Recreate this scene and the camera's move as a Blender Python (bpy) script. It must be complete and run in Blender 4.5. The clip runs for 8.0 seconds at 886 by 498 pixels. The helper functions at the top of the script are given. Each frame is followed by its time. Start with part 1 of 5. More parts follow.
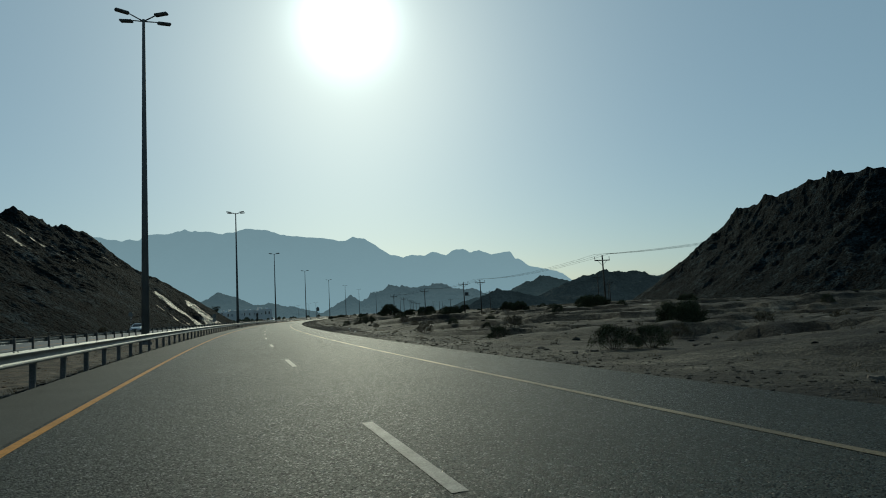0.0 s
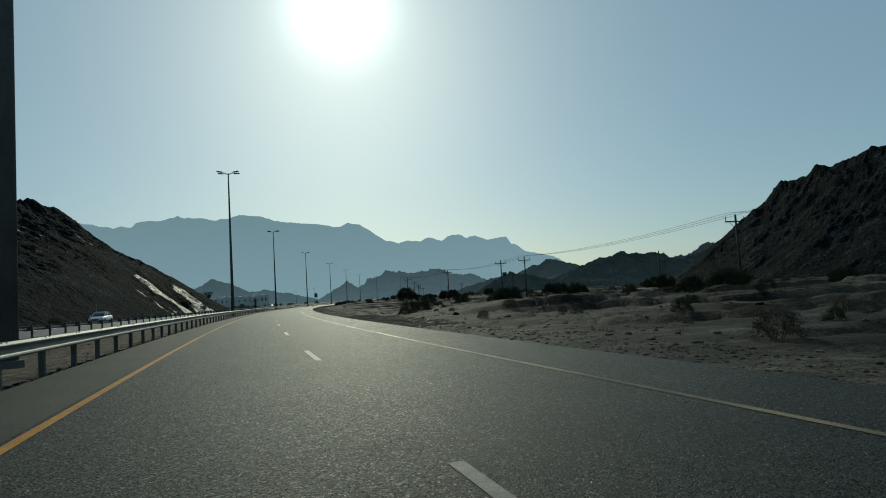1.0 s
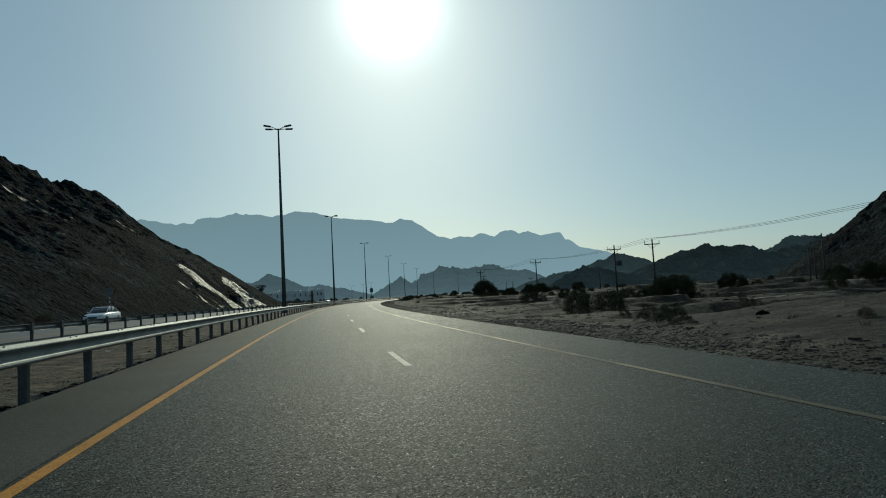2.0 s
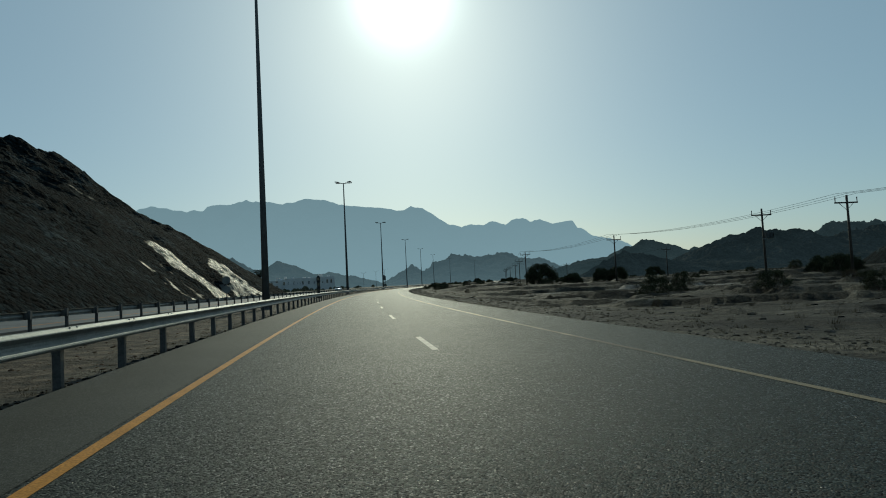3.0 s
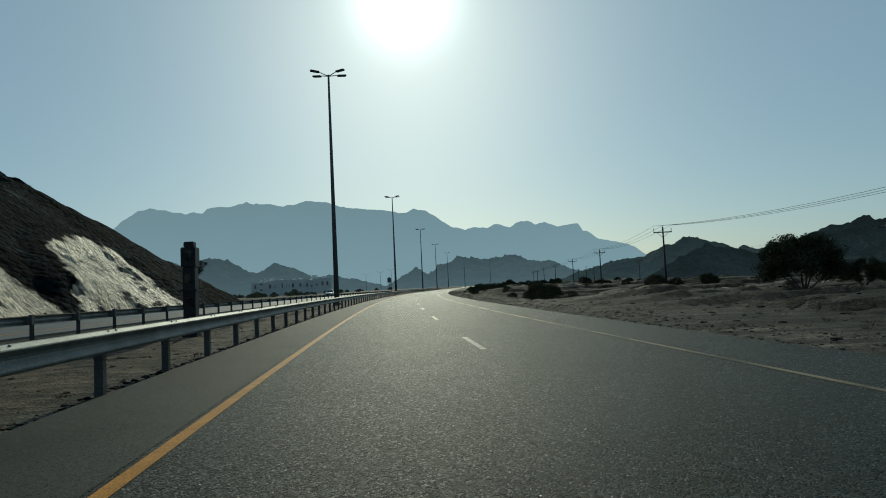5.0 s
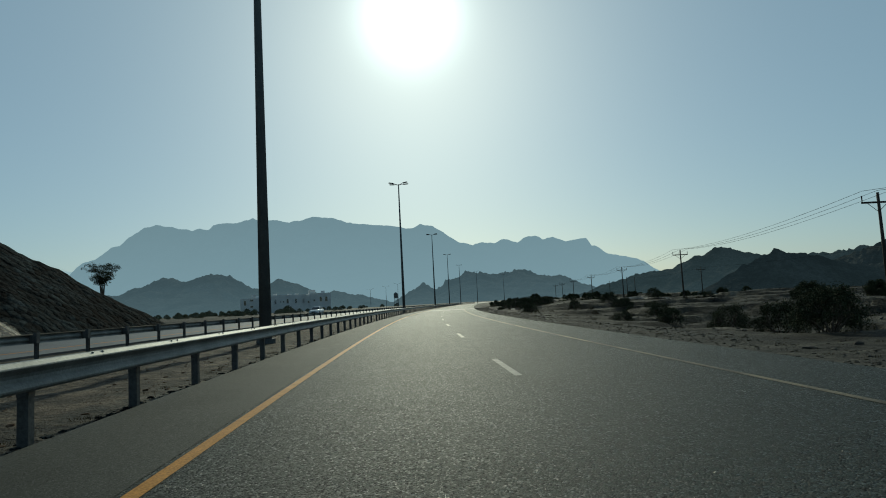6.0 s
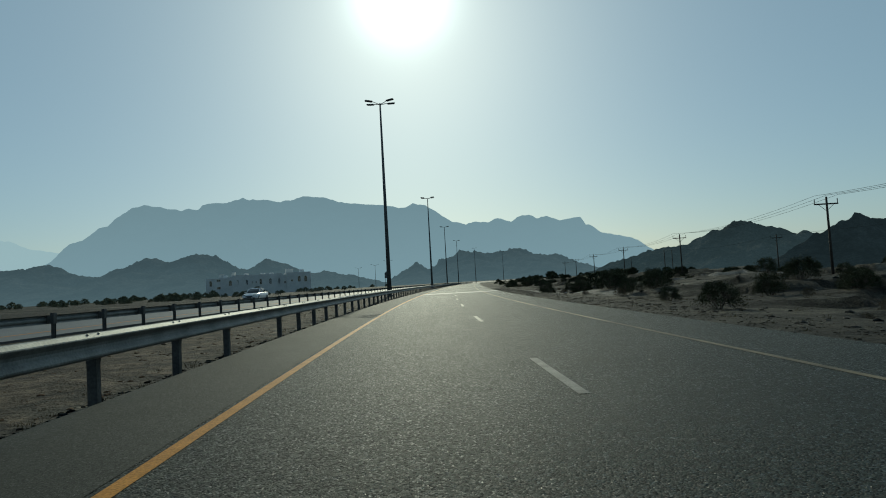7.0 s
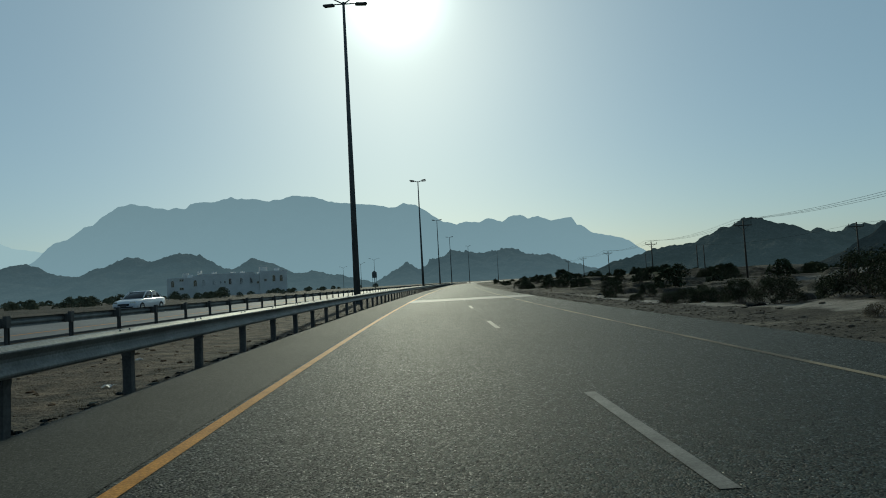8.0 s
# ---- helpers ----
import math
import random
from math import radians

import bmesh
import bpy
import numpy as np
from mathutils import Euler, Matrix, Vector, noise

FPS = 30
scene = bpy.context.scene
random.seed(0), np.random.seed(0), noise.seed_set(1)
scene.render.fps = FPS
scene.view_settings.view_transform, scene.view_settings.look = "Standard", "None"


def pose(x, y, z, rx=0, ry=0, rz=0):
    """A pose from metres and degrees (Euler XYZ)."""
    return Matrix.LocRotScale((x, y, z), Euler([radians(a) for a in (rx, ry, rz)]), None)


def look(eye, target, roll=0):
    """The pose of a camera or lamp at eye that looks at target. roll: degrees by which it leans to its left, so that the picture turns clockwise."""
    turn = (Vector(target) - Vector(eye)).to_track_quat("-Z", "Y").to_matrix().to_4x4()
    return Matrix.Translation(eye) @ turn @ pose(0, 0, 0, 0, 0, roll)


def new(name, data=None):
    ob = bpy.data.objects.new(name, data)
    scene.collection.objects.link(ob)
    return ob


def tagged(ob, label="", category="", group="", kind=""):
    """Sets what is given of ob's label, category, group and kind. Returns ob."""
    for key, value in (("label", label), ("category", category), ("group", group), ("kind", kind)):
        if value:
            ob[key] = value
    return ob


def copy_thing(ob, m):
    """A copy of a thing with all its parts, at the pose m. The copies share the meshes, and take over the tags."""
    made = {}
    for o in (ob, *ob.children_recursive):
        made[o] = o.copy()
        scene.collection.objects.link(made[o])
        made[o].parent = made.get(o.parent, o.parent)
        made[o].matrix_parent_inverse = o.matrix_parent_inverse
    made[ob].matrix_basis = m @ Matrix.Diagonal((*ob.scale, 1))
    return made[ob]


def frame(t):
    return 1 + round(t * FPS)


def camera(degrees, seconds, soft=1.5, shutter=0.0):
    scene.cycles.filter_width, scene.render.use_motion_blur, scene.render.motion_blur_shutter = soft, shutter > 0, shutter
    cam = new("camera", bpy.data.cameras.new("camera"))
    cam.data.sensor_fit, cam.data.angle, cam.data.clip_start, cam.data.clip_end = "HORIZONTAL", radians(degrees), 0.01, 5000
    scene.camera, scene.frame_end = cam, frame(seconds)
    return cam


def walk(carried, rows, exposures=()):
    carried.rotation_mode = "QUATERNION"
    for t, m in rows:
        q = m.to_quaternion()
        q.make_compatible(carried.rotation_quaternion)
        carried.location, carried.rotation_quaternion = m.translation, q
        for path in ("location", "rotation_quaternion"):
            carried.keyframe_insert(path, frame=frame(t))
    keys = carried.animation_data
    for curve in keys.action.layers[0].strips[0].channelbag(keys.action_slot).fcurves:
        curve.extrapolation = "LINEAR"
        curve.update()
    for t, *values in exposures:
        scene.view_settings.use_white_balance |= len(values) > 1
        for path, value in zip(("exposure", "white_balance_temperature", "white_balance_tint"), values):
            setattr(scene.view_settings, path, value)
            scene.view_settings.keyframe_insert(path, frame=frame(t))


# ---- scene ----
cam = camera(72.5, 8.0, 1.0)
PATH = [
    (0.0, pose(1.76, 2.77, 1.23, 95.73, 3.17, -8.69)),
    (0.1, pose(1.26, 5.40, 1.23, 95.10, 3.20, -9.03)),
    (0.2, pose(0.77, 8.04, 1.23, 94.48, 3.24, -9.37)),
    (0.3, pose(0.29, 10.66, 1.23, 94.16, 3.27, -9.72)),
    (0.4, pose(-0.18, 13.28, 1.23, 94.32, 3.30, -10.14)),
    (0.5, pose(-0.64, 15.89, 1.23, 94.59, 3.34, -10.48)),
    (0.6, pose(-1.10, 18.50, 1.23, 94.66, 3.38, -10.53)),
    (0.7, pose(-1.55, 21.11, 1.23, 94.63, 3.43, -10.34)),
    (0.8, pose(-2.00, 23.72, 1.23, 94.54, 3.48, -10.00)),
    (0.9, pose(-2.44, 26.34, 1.23, 94.43, 3.52, -9.59)),
    (1.0, pose(-2.87, 28.94, 1.23, 94.37, 3.51, -9.18)),
    (1.1, pose(-3.30, 31.54, 1.23, 94.36, 3.47, -8.76)),
    (1.2, pose(-3.73, 34.14, 1.23, 94.36, 3.38, -8.28)),
    (1.3, pose(-4.15, 36.73, 1.23, 94.37, 3.28, -7.77)),
    (1.4, pose(-4.57, 39.33, 1.23, 94.38, 3.19, -7.24)),
    (1.5, pose(-4.97, 41.94, 1.23, 94.37, 3.12, -6.74)),
    (1.6, pose(-5.37, 44.57, 1.23, 94.37, 3.10, -6.24)),
    (1.7, pose(-5.77, 47.21, 1.23, 94.36, 3.09, -5.72)),
    (1.8, pose(-6.15, 49.85, 1.23, 94.35, 3.10, -5.21)),
    (1.9, pose(-6.53, 52.50, 1.23, 94.33, 3.11, -4.73)),
    (2.0, pose(-6.90, 55.15, 1.23, 94.28, 3.12, -4.33)),
    (2.1, pose(-7.28, 57.86, 1.23, 94.19, 3.12, -4.00)),
    (2.2, pose(-7.65, 60.58, 1.23, 94.10, 3.12, -3.71)),
    (2.3, pose(-8.00, 63.32, 1.23, 94.00, 3.11, -3.49)),
    (2.4, pose(-8.35, 66.06, 1.23, 93.86, 3.09, -3.36)),
    (2.5, pose(-8.76, 69.33, 1.23, 93.71, 3.07, -3.30)),
    (2.6, pose(-9.24, 73.20, 1.23, 93.56, 3.04, -3.29)),
    (2.7, pose(-9.70, 77.15, 1.23, 93.42, 3.00, -3.32)),
    (2.8, pose(-10.16, 81.10, 1.23, 93.31, 2.96, -3.36)),
    (2.9, pose(-10.59, 85.05, 1.23, 93.25, 2.92, -3.40)),
    (3.0, pose(-11.01, 89.00, 1.23, 93.24, 2.87, -3.42)),
    (3.1, pose(-11.42, 92.95, 1.23, 93.32, 2.83, -3.39)),
    (3.2, pose(-11.82, 96.90, 1.23, 93.49, 2.79, -3.31)),
    (3.3, pose(-12.20, 100.85, 1.23, 93.76, 2.74, -3.15)),
    (3.4, pose(-12.57, 104.80, 1.23, 94.19, 2.70, -2.90)),
    (3.5, pose(-12.93, 108.75, 1.23, 94.57, 2.66, -2.68)),
    (3.6, pose(-13.26, 112.60, 1.23, 94.64, 2.67, -2.64)),
    (3.7, pose(-13.59, 116.49, 1.23, 94.46, 2.71, -2.75)),
    (3.8, pose(-13.90, 120.40, 1.23, 94.17, 2.77, -2.93)),
    (3.9, pose(-14.20, 124.31, 1.23, 93.90, 2.86, -3.08)),
    (4.0, pose(-14.49, 128.21, 1.23, 93.80, 2.97, -3.13)),
    (4.1, pose(-14.77, 132.01, 1.23, 93.89, 3.12, -3.04)),
    (4.2, pose(-15.01, 135.48, 1.23, 94.00, 3.24, -2.95)),
    (4.3, pose(-15.21, 138.47, 1.23, 93.99, 3.28, -2.93)),
    (4.4, pose(-15.40, 141.15, 1.23, 93.93, 3.24, -2.96)),
    (4.5, pose(-15.58, 143.76, 1.23, 93.87, 3.17, -2.99)),
    (4.6, pose(-15.75, 146.45, 1.23, 93.83, 3.06, -3.03)),
    (4.7, pose(-15.91, 149.10, 1.23, 93.79, 2.93, -3.08)),
    (4.8, pose(-16.05, 151.77, 1.23, 93.75, 2.85, -3.12)),
    (4.9, pose(-16.19, 154.44, 1.23, 93.68, 2.80, -3.18)),
    (5.0, pose(-16.31, 157.12, 1.23, 93.60, 2.78, -3.25)),
    (5.1, pose(-16.43, 159.80, 1.23, 93.53, 2.78, -3.31)),
    (5.2, pose(-16.54, 162.50, 1.23, 93.48, 2.80, -3.37)),
    (5.3, pose(-16.65, 165.69, 1.23, 93.45, 2.83, -3.40)),
    (5.4, pose(-16.77, 169.38, 1.23, 93.47, 2.87, -3.42)),
    (5.5, pose(-16.89, 173.33, 1.23, 93.55, 2.91, -3.40)),
    (5.6, pose(-16.99, 177.28, 1.23, 93.69, 2.94, -3.34)),
    (5.7, pose(-17.07, 181.23, 1.23, 93.92, 2.96, -3.23)),
    (5.8, pose(-17.14, 185.18, 1.23, 94.25, 2.97, -3.06)),
    (5.9, pose(-17.21, 189.13, 1.23, 94.74, 2.97, -2.83)),
    (6.0, pose(-17.25, 193.08, 1.23, 95.14, 2.97, -2.60)),
    (6.1, pose(-17.29, 197.03, 1.23, 95.16, 2.95, -2.46)),
    (6.2, pose(-17.32, 200.98, 1.23, 94.85, 2.91, -2.39)),
    (6.3, pose(-17.32, 204.93, 1.23, 94.38, 2.87, -2.38)),
    (6.4, pose(-17.32, 208.88, 1.23, 93.91, 2.84, -2.40)),
    (6.5, pose(-17.30, 212.83, 1.23, 93.59, 2.85, -2.46)),
    (6.6, pose(-17.26, 216.78, 1.23, 93.42, 2.90, -2.56)),
    (6.7, pose(-17.21, 220.73, 1.23, 93.31, 2.98, -2.73)),
    (6.8, pose(-17.15, 224.50, 1.23, 93.24, 3.08, -2.92)),
    (6.9, pose(-17.09, 227.89, 1.23, 93.21, 3.17, -3.11)),
    (7.0, pose(-17.03, 230.92, 1.23, 93.21, 3.23, -3.26)),
    (7.1, pose(-16.96, 233.89, 1.23, 93.28, 3.24, -3.38)),
    (7.2, pose(-16.89, 236.62, 1.23, 93.43, 3.23, -3.48)),
    (7.3, pose(-16.81, 239.29, 1.23, 93.60, 3.20, -3.56)),
    (7.4, pose(-16.74, 241.95, 1.23, 93.74, 3.17, -3.64)),
    (7.5, pose(-16.65, 244.61, 1.23, 93.79, 3.16, -3.73)),
    (7.6, pose(-16.56, 247.25, 1.23, 93.75, 3.16, -3.82)),
    (7.7, pose(-16.47, 249.88, 1.23, 93.64, 3.16, -3.90)),
    (7.8, pose(-16.36, 252.51, 1.23, 93.49, 3.17, -3.99)),
    (7.9, pose(-16.25, 255.14, 1.23, 93.33, 3.18, -4.08)),
    (8.0, pose(-16.13, 257.77, 1.23, 93.19, 3.19, -4.16)),
]
walk(cam, PATH, [(0.0, -1.38, 5850, -10), (8.0, -1.38, 5850, -10)])

# ---- light ----
SUN_AZ, SUN_EL = radians(0.8), radians(26.5)
SUN_DIR = Vector((math.sin(SUN_AZ) * math.cos(SUN_EL), math.cos(SUN_AZ) * math.cos(SUN_EL), math.sin(SUN_EL)))
world = bpy.data.worlds.new("hazy_desert_sky")
scene.world = world
world.use_nodes = True
wn, wl = world.node_tree.nodes, world.node_tree.links
wn.clear()
w_out = wn.new("ShaderNodeOutputWorld")
w_bg = wn.new("ShaderNodeBackground")
w_sky = wn.new("ShaderNodeTexSky")
w_sky.sky_type, w_sky.sun_disc = "NISHITA", False
w_sky.sun_elevation, w_sky.sun_rotation = SUN_EL, SUN_AZ
w_sky.altitude, w_sky.air_density, w_sky.dust_density, w_sky.ozone_density = 300, 1.0, 1.2, 1.5
w_bg.inputs["Strength"].default_value = 0.14
# milky dust evens out the clear-air sky
w_haze = wn.new("ShaderNodeMix")
w_haze.data_type = "RGBA"
w_haze.inputs["B"].default_value = (6.8, 8.45, 9.9, 1)
wl.new(w_sky.outputs[0], w_haze.inputs["A"])
wl.new(w_haze.outputs["Result"], w_bg.inputs["Color"])
# bright dust round the sun
w_tc = wn.new("ShaderNodeTexCoord")
w_dot = wn.new("ShaderNodeVectorMath")
w_dot.operation = "DOT_PRODUCT"
w_dot.inputs[1].default_value = SUN_DIR
w_side = wn.new("ShaderNodeMapRange")  # thickest towards the sun, thin in the opposite sky
w_side.interpolation_type = "SMOOTHSTEP"
w_side.inputs["From Min"].default_value, w_side.inputs["From Max"].default_value = -0.4, 0.6
w_side.inputs["To Min"].default_value, w_side.inputs["To Max"].default_value = 0.04, 0.42
wl.new(w_dot.outputs["Value"], w_side.inputs["Value"])
wl.new(w_side.outputs[0], w_haze.inputs["Factor"])
w_ramp = wn.new("ShaderNodeMapRange")
w_ramp.inputs["From Min"].default_value, w_ramp.inputs["From Max"].default_value = math.cos(radians(45)), 1.0
wl.new(w_tc.outputs["Generated"], w_dot.inputs[0])
wl.new(w_dot.outputs["Value"], w_ramp.inputs["Value"])
w_sum = None
for power, gain in ((5.0, 0.13), (20.0, 0.11), (142.0, 2.8)):
    w_pow, w_gain = wn.new("ShaderNodeMath"), wn.new("ShaderNodeMath")
    w_pow.operation, w_gain.operation = "POWER", "MULTIPLY_ADD"
    w_pow.inputs[1].default_value, w_gain.inputs[1].default_value, w_gain.inputs[2].default_value = power, gain, 0.0
    wl.new(w_ramp.outputs[0], w_pow.inputs[0])
    wl.new(w_pow.outputs[0], w_gain.inputs[0])
    if w_sum:
        wl.new(w_sum.outputs[0], w_gain.inputs[2])
    w_sum = w_gain
w_bg2 = wn.new("ShaderNodeBackground")
w_bg2.inputs["Color"].default_value = (1.0, 0.97, 0.90, 1)
w_add = wn.new("ShaderNodeAddShader")
wl.new(w_sum.outputs[0], w_bg2.inputs["Strength"])
wl.new(w_bg.outputs[0], w_add.inputs[0])
wl.new(w_bg2.outputs[0], w_add.inputs[1])
wl.new(w_add.outputs[0], w_out.inputs["Surface"])

sun = new("sun", bpy.data.lights.new("sun", "SUN"))
sun.data.energy, sun.data.angle, sun.data.color = 5.0, radians(0.5), (1.0, 0.86, 0.66)
sun.matrix_world = look(SUN_DIR * 500, (0, 0, 0))


# ---- materials ----
def mat(name, stops, scale=1.0, rough=0.85, bump=0.0, bump_scale=None, metal=0.0, fine=0.25, spec=0.3, detail=6, dist=0.05, grit=0.5):
    """Noise-mixed colours at two scales, with bump. stops: (position, colour) of the coarse noise."""
    m = bpy.data.materials.new(name)
    m.use_nodes = True
    n, l = m.node_tree.nodes, m.node_tree.links
    b = n["Principled BSDF"]
    tc = n.new("ShaderNodeNewGeometry")
    no = n.new("ShaderNodeTexNoise")
    no.inputs["Scale"].default_value, no.inputs["Detail"].default_value = scale, detail
    no.inputs["Roughness"].default_value = grit
    l.new(tc.outputs["Position"], no.inputs["Vector"])
    r = n.new("ShaderNodeValToRGB")
    while len(r.color_ramp.elements) < len(stops):
        r.color_ramp.elements.new(0.5)
    for e, (pos, col) in zip(r.color_ramp.elements, stops):
        e.position, e.color = pos, (*col, 1)
    l.new(no.outputs["Fac"], r.inputs["Fac"])
    n2 = n.new("ShaderNodeTexNoise")
    n2.inputs["Scale"].default_value, n2.inputs["Detail"].default_value = (bump_scale or scale * 12), 5
    n2.inputs["Roughness"].default_value = grit
    l.new(tc.outputs["Position"], n2.inputs["Vector"])
    mr = n.new("ShaderNodeMapRange")
    mr.inputs["To Min"].default_value, mr.inputs["To Max"].default_value = 1 - fine, 1 + fine
    mr.inputs["From Min"].default_value, mr.inputs["From Max"].default_value = 0.3, 0.7
    l.new(n2.outputs["Fac"], mr.inputs["Value"])
    mx = n.new("ShaderNodeMix")
    mx.data_type, mx.blend_type = "RGBA", "MULTIPLY"
    mx.inputs["Factor"].default_value = 1.0
    l.new(r.outputs["Color"], mx.inputs["A"])
    l.new(mr.outputs[0], mx.inputs["B"])
    l.new(mx.outputs["Result"], b.inputs["Base Color"])
    b.inputs["Roughness"].default_value, b.inputs["Metallic"].default_value = rough, metal
    b.inputs["Specular IOR Level"].default_value = spec
    if bump:
        bu = n.new("ShaderNodeBump")
        bu.inputs["Strength"].default_value, bu.inputs["Distance"].default_value = bump, dist
        l.new(n2.outputs["Fac"], bu.inputs["Height"])
        l.new(bu.outputs["Normal"], b.inputs["Normal"])
    return m


def hazed_mat(name, rock, air, low, high, height, scale):
    """Far rock with haze painted in: a glow of the air's colour mixed over it, stronger near the ground (low) than at
    height (high).
    """
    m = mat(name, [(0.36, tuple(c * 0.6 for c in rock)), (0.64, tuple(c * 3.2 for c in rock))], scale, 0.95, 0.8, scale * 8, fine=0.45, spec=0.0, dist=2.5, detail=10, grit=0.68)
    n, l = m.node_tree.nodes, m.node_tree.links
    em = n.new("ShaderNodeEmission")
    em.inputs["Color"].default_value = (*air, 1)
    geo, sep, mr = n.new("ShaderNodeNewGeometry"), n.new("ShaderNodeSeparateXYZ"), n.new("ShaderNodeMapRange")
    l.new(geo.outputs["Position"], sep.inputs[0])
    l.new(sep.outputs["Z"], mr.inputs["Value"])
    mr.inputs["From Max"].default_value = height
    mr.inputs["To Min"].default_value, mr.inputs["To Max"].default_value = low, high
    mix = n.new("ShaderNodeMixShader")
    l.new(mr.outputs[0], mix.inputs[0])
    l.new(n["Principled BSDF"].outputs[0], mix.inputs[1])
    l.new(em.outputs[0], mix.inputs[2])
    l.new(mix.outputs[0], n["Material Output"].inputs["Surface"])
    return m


M_ASPHALT = mat("asphalt", [(0.3, (0.0200, 0.0236, 0.0196)), (0.7, (0.0336, 0.0390, 0.0322))], 0.35, 0.55, 0.0, 14, fine=0.45, spec=0.072, grit=0.7)


def stone_grain(m, scale, spread, strength, dist, glint=0.9, base=0.78, tilt=0.0):
    """Adds single chips of stone to a surface: each with its own shade and tilt."""
    n, l = m.node_tree.nodes, m.node_tree.links
    b = n["Principled BSDF"]
    geo = n.new("ShaderNodeNewGeometry")
    vo = n.new("ShaderNodeTexVoronoi")
    vo.inputs["Scale"].default_value = scale
    l.new(geo.outputs["Position"], vo.inputs["Vector"])
    sep = n.new("ShaderNodeSeparateColor")
    l.new(vo.outputs["Color"], sep.inputs["Color"])
    mr = n.new("ShaderNodeMapRange")
    mr.inputs["To Min"].default_value, mr.inputs["To Max"].default_value = 1 - spread, 1 + spread
    l.new(sep.outputs["Red"], mr.inputs["Value"])
    mx = n.new("ShaderNodeMix")
    mx.data_type, mx.blend_type = "RGBA", "MULTIPLY"
    mx.inputs["Factor"].default_value = 1.0
    l.new(b.inputs["Base Color"].links[0].from_socket, mx.inputs["A"])
    l.new(mr.outputs[0], mx.inputs["B"])
    l.new(mx.outputs["Result"], b.inputs["Base Color"])
    ro = n.new("ShaderNodeMapRange")
    ro.inputs["From Min"].default_value, ro.inputs["From Max"].default_value = 0.80, 1.0
    ro.inputs["To Min"].default_value, ro.inputs["To Max"].default_value = base, glint
    l.new(sep.outputs["Green"], ro.inputs["Value"])
    l.new(ro.outputs[0], b.inputs["Roughness"])
    bu = n.new("ShaderNodeBump")
    bu.inputs["Strength"].default_value, bu.inputs["Distance"].default_value = strength, dist
    l.new(sep.outputs["Blue"], bu.inputs["Height"])
    prior = b.inputs["Normal"].links[0].from_socket if b.inputs["Normal"].links else None
    if prior:
        l.new(prior, bu.inputs["Normal"])
    if tilt:  # every chip lies at its own angle
        off, add, unit = n.new("ShaderNodeVectorMath"), n.new("ShaderNodeVectorMath"), n.new("ShaderNodeVectorMath")
        off.operation, unit.operation = "MULTIPLY_ADD", "NORMALIZE"
        off.inputs[1].default_value, off.inputs[2].default_value = (2 * tilt,) * 3, (-tilt,) * 3
        l.new(vo.outputs["Color"], off.inputs[0])
        l.new(off.outputs[0], add.inputs[0])
        l.new(geo.outputs["Normal"], add.inputs[1])
        l.new(add.outputs[0], unit.inputs[0])
        l.new(unit.outputs[0], bu.inputs["Normal"])
    bu2 = n.new("ShaderNodeBump")
    bu2.inputs["Strength"].default_value, bu2.inputs["Distance"].default_value = strength, dist * 1.5
    bu2.invert = True
    l.new(vo.outputs["Distance"], bu2.inputs["Height"])
    l.new(bu.outputs["Normal"], bu2.inputs["Normal"])
    l.new(bu2.outputs["Normal"], b.inputs["Normal"])


stone_grain(M_ASPHALT, 66, 0.97, 0.9, 0.005, 0.19, 0.62, 0.28)
M_SHOULDER = mat("shoulder_asphalt", [(0.3, (0.0290, 0.0300, 0.0235)), (0.7, (0.0440, 0.0450, 0.0360))], 0.5, 0.75, 0.0, 30, fine=0.25, spec=0.12)
stone_grain(M_SHOULDER, 110, 0.6, 0.6, 0.003, 0.5, 0.74, 0.14)
M_ASPHALT_FAR = mat("asphalt_worn", [(0.3, (0.10, 0.10, 0.10)), (0.7, (0.14, 0.14, 0.135))], 0.4, 0.6, 0.5, 40, fine=0.3, spec=0.15, dist=0.01)
M_YELLOW = mat("yellow_paint", [(0.3, (0.35, 0.158, 0.024)), (0.7, (0.49, 0.225, 0.037))], 3, 0.62, 0.4, 50, fine=0.35, spec=0.09, dist=0.008)
M_YELLOW_WORN = mat("worn_yellow_paint", [(0.44, (0.085, 0.072, 0.046)), (0.56, (0.22, 0.18, 0.11))], 0.32, 0.60, 0.4, 50, fine=0.4, spec=0.10, dist=0.008)
M_WHITE = mat("white_paint", [(0.3, (0.10, 0.098, 0.088)), (0.7, (0.215, 0.208, 0.188))], 3, 0.6, 0.4, 50, fine=0.35, spec=0.10, dist=0.008, grit=0.65)
M_SAND = mat("desert_gravel", [(0.30, (0.0125, 0.0118, 0.0088)), (0.45, (0.030, 0.0272, 0.0200)), (0.58, (0.064, 0.0565, 0.0420)), (0.73, (0.185, 0.166, 0.128))], 0.16, 0.95, 1.0, 3.2, fine=0.5, spec=0.1, dist=0.16, detail=9, grit=0.68)
stone_grain(M_SAND, 22, 0.55, 0.6, 0.02)
M_DARKROCK = mat("dark_rock", [(0.34, (0.0044, 0.0078, 0.0090)), (0.52, (0.0106, 0.0155, 0.0168)), (0.68, (0.040, 0.053, 0.056))], 0.14, 0.95, 1.0, 1.1, fine=0.6, spec=0.03, dist=0.9, detail=12, grit=0.7)
stone_grain(M_DARKROCK, 1.5, 0.85, 0.9, 0.40, 0.95, 0.95)
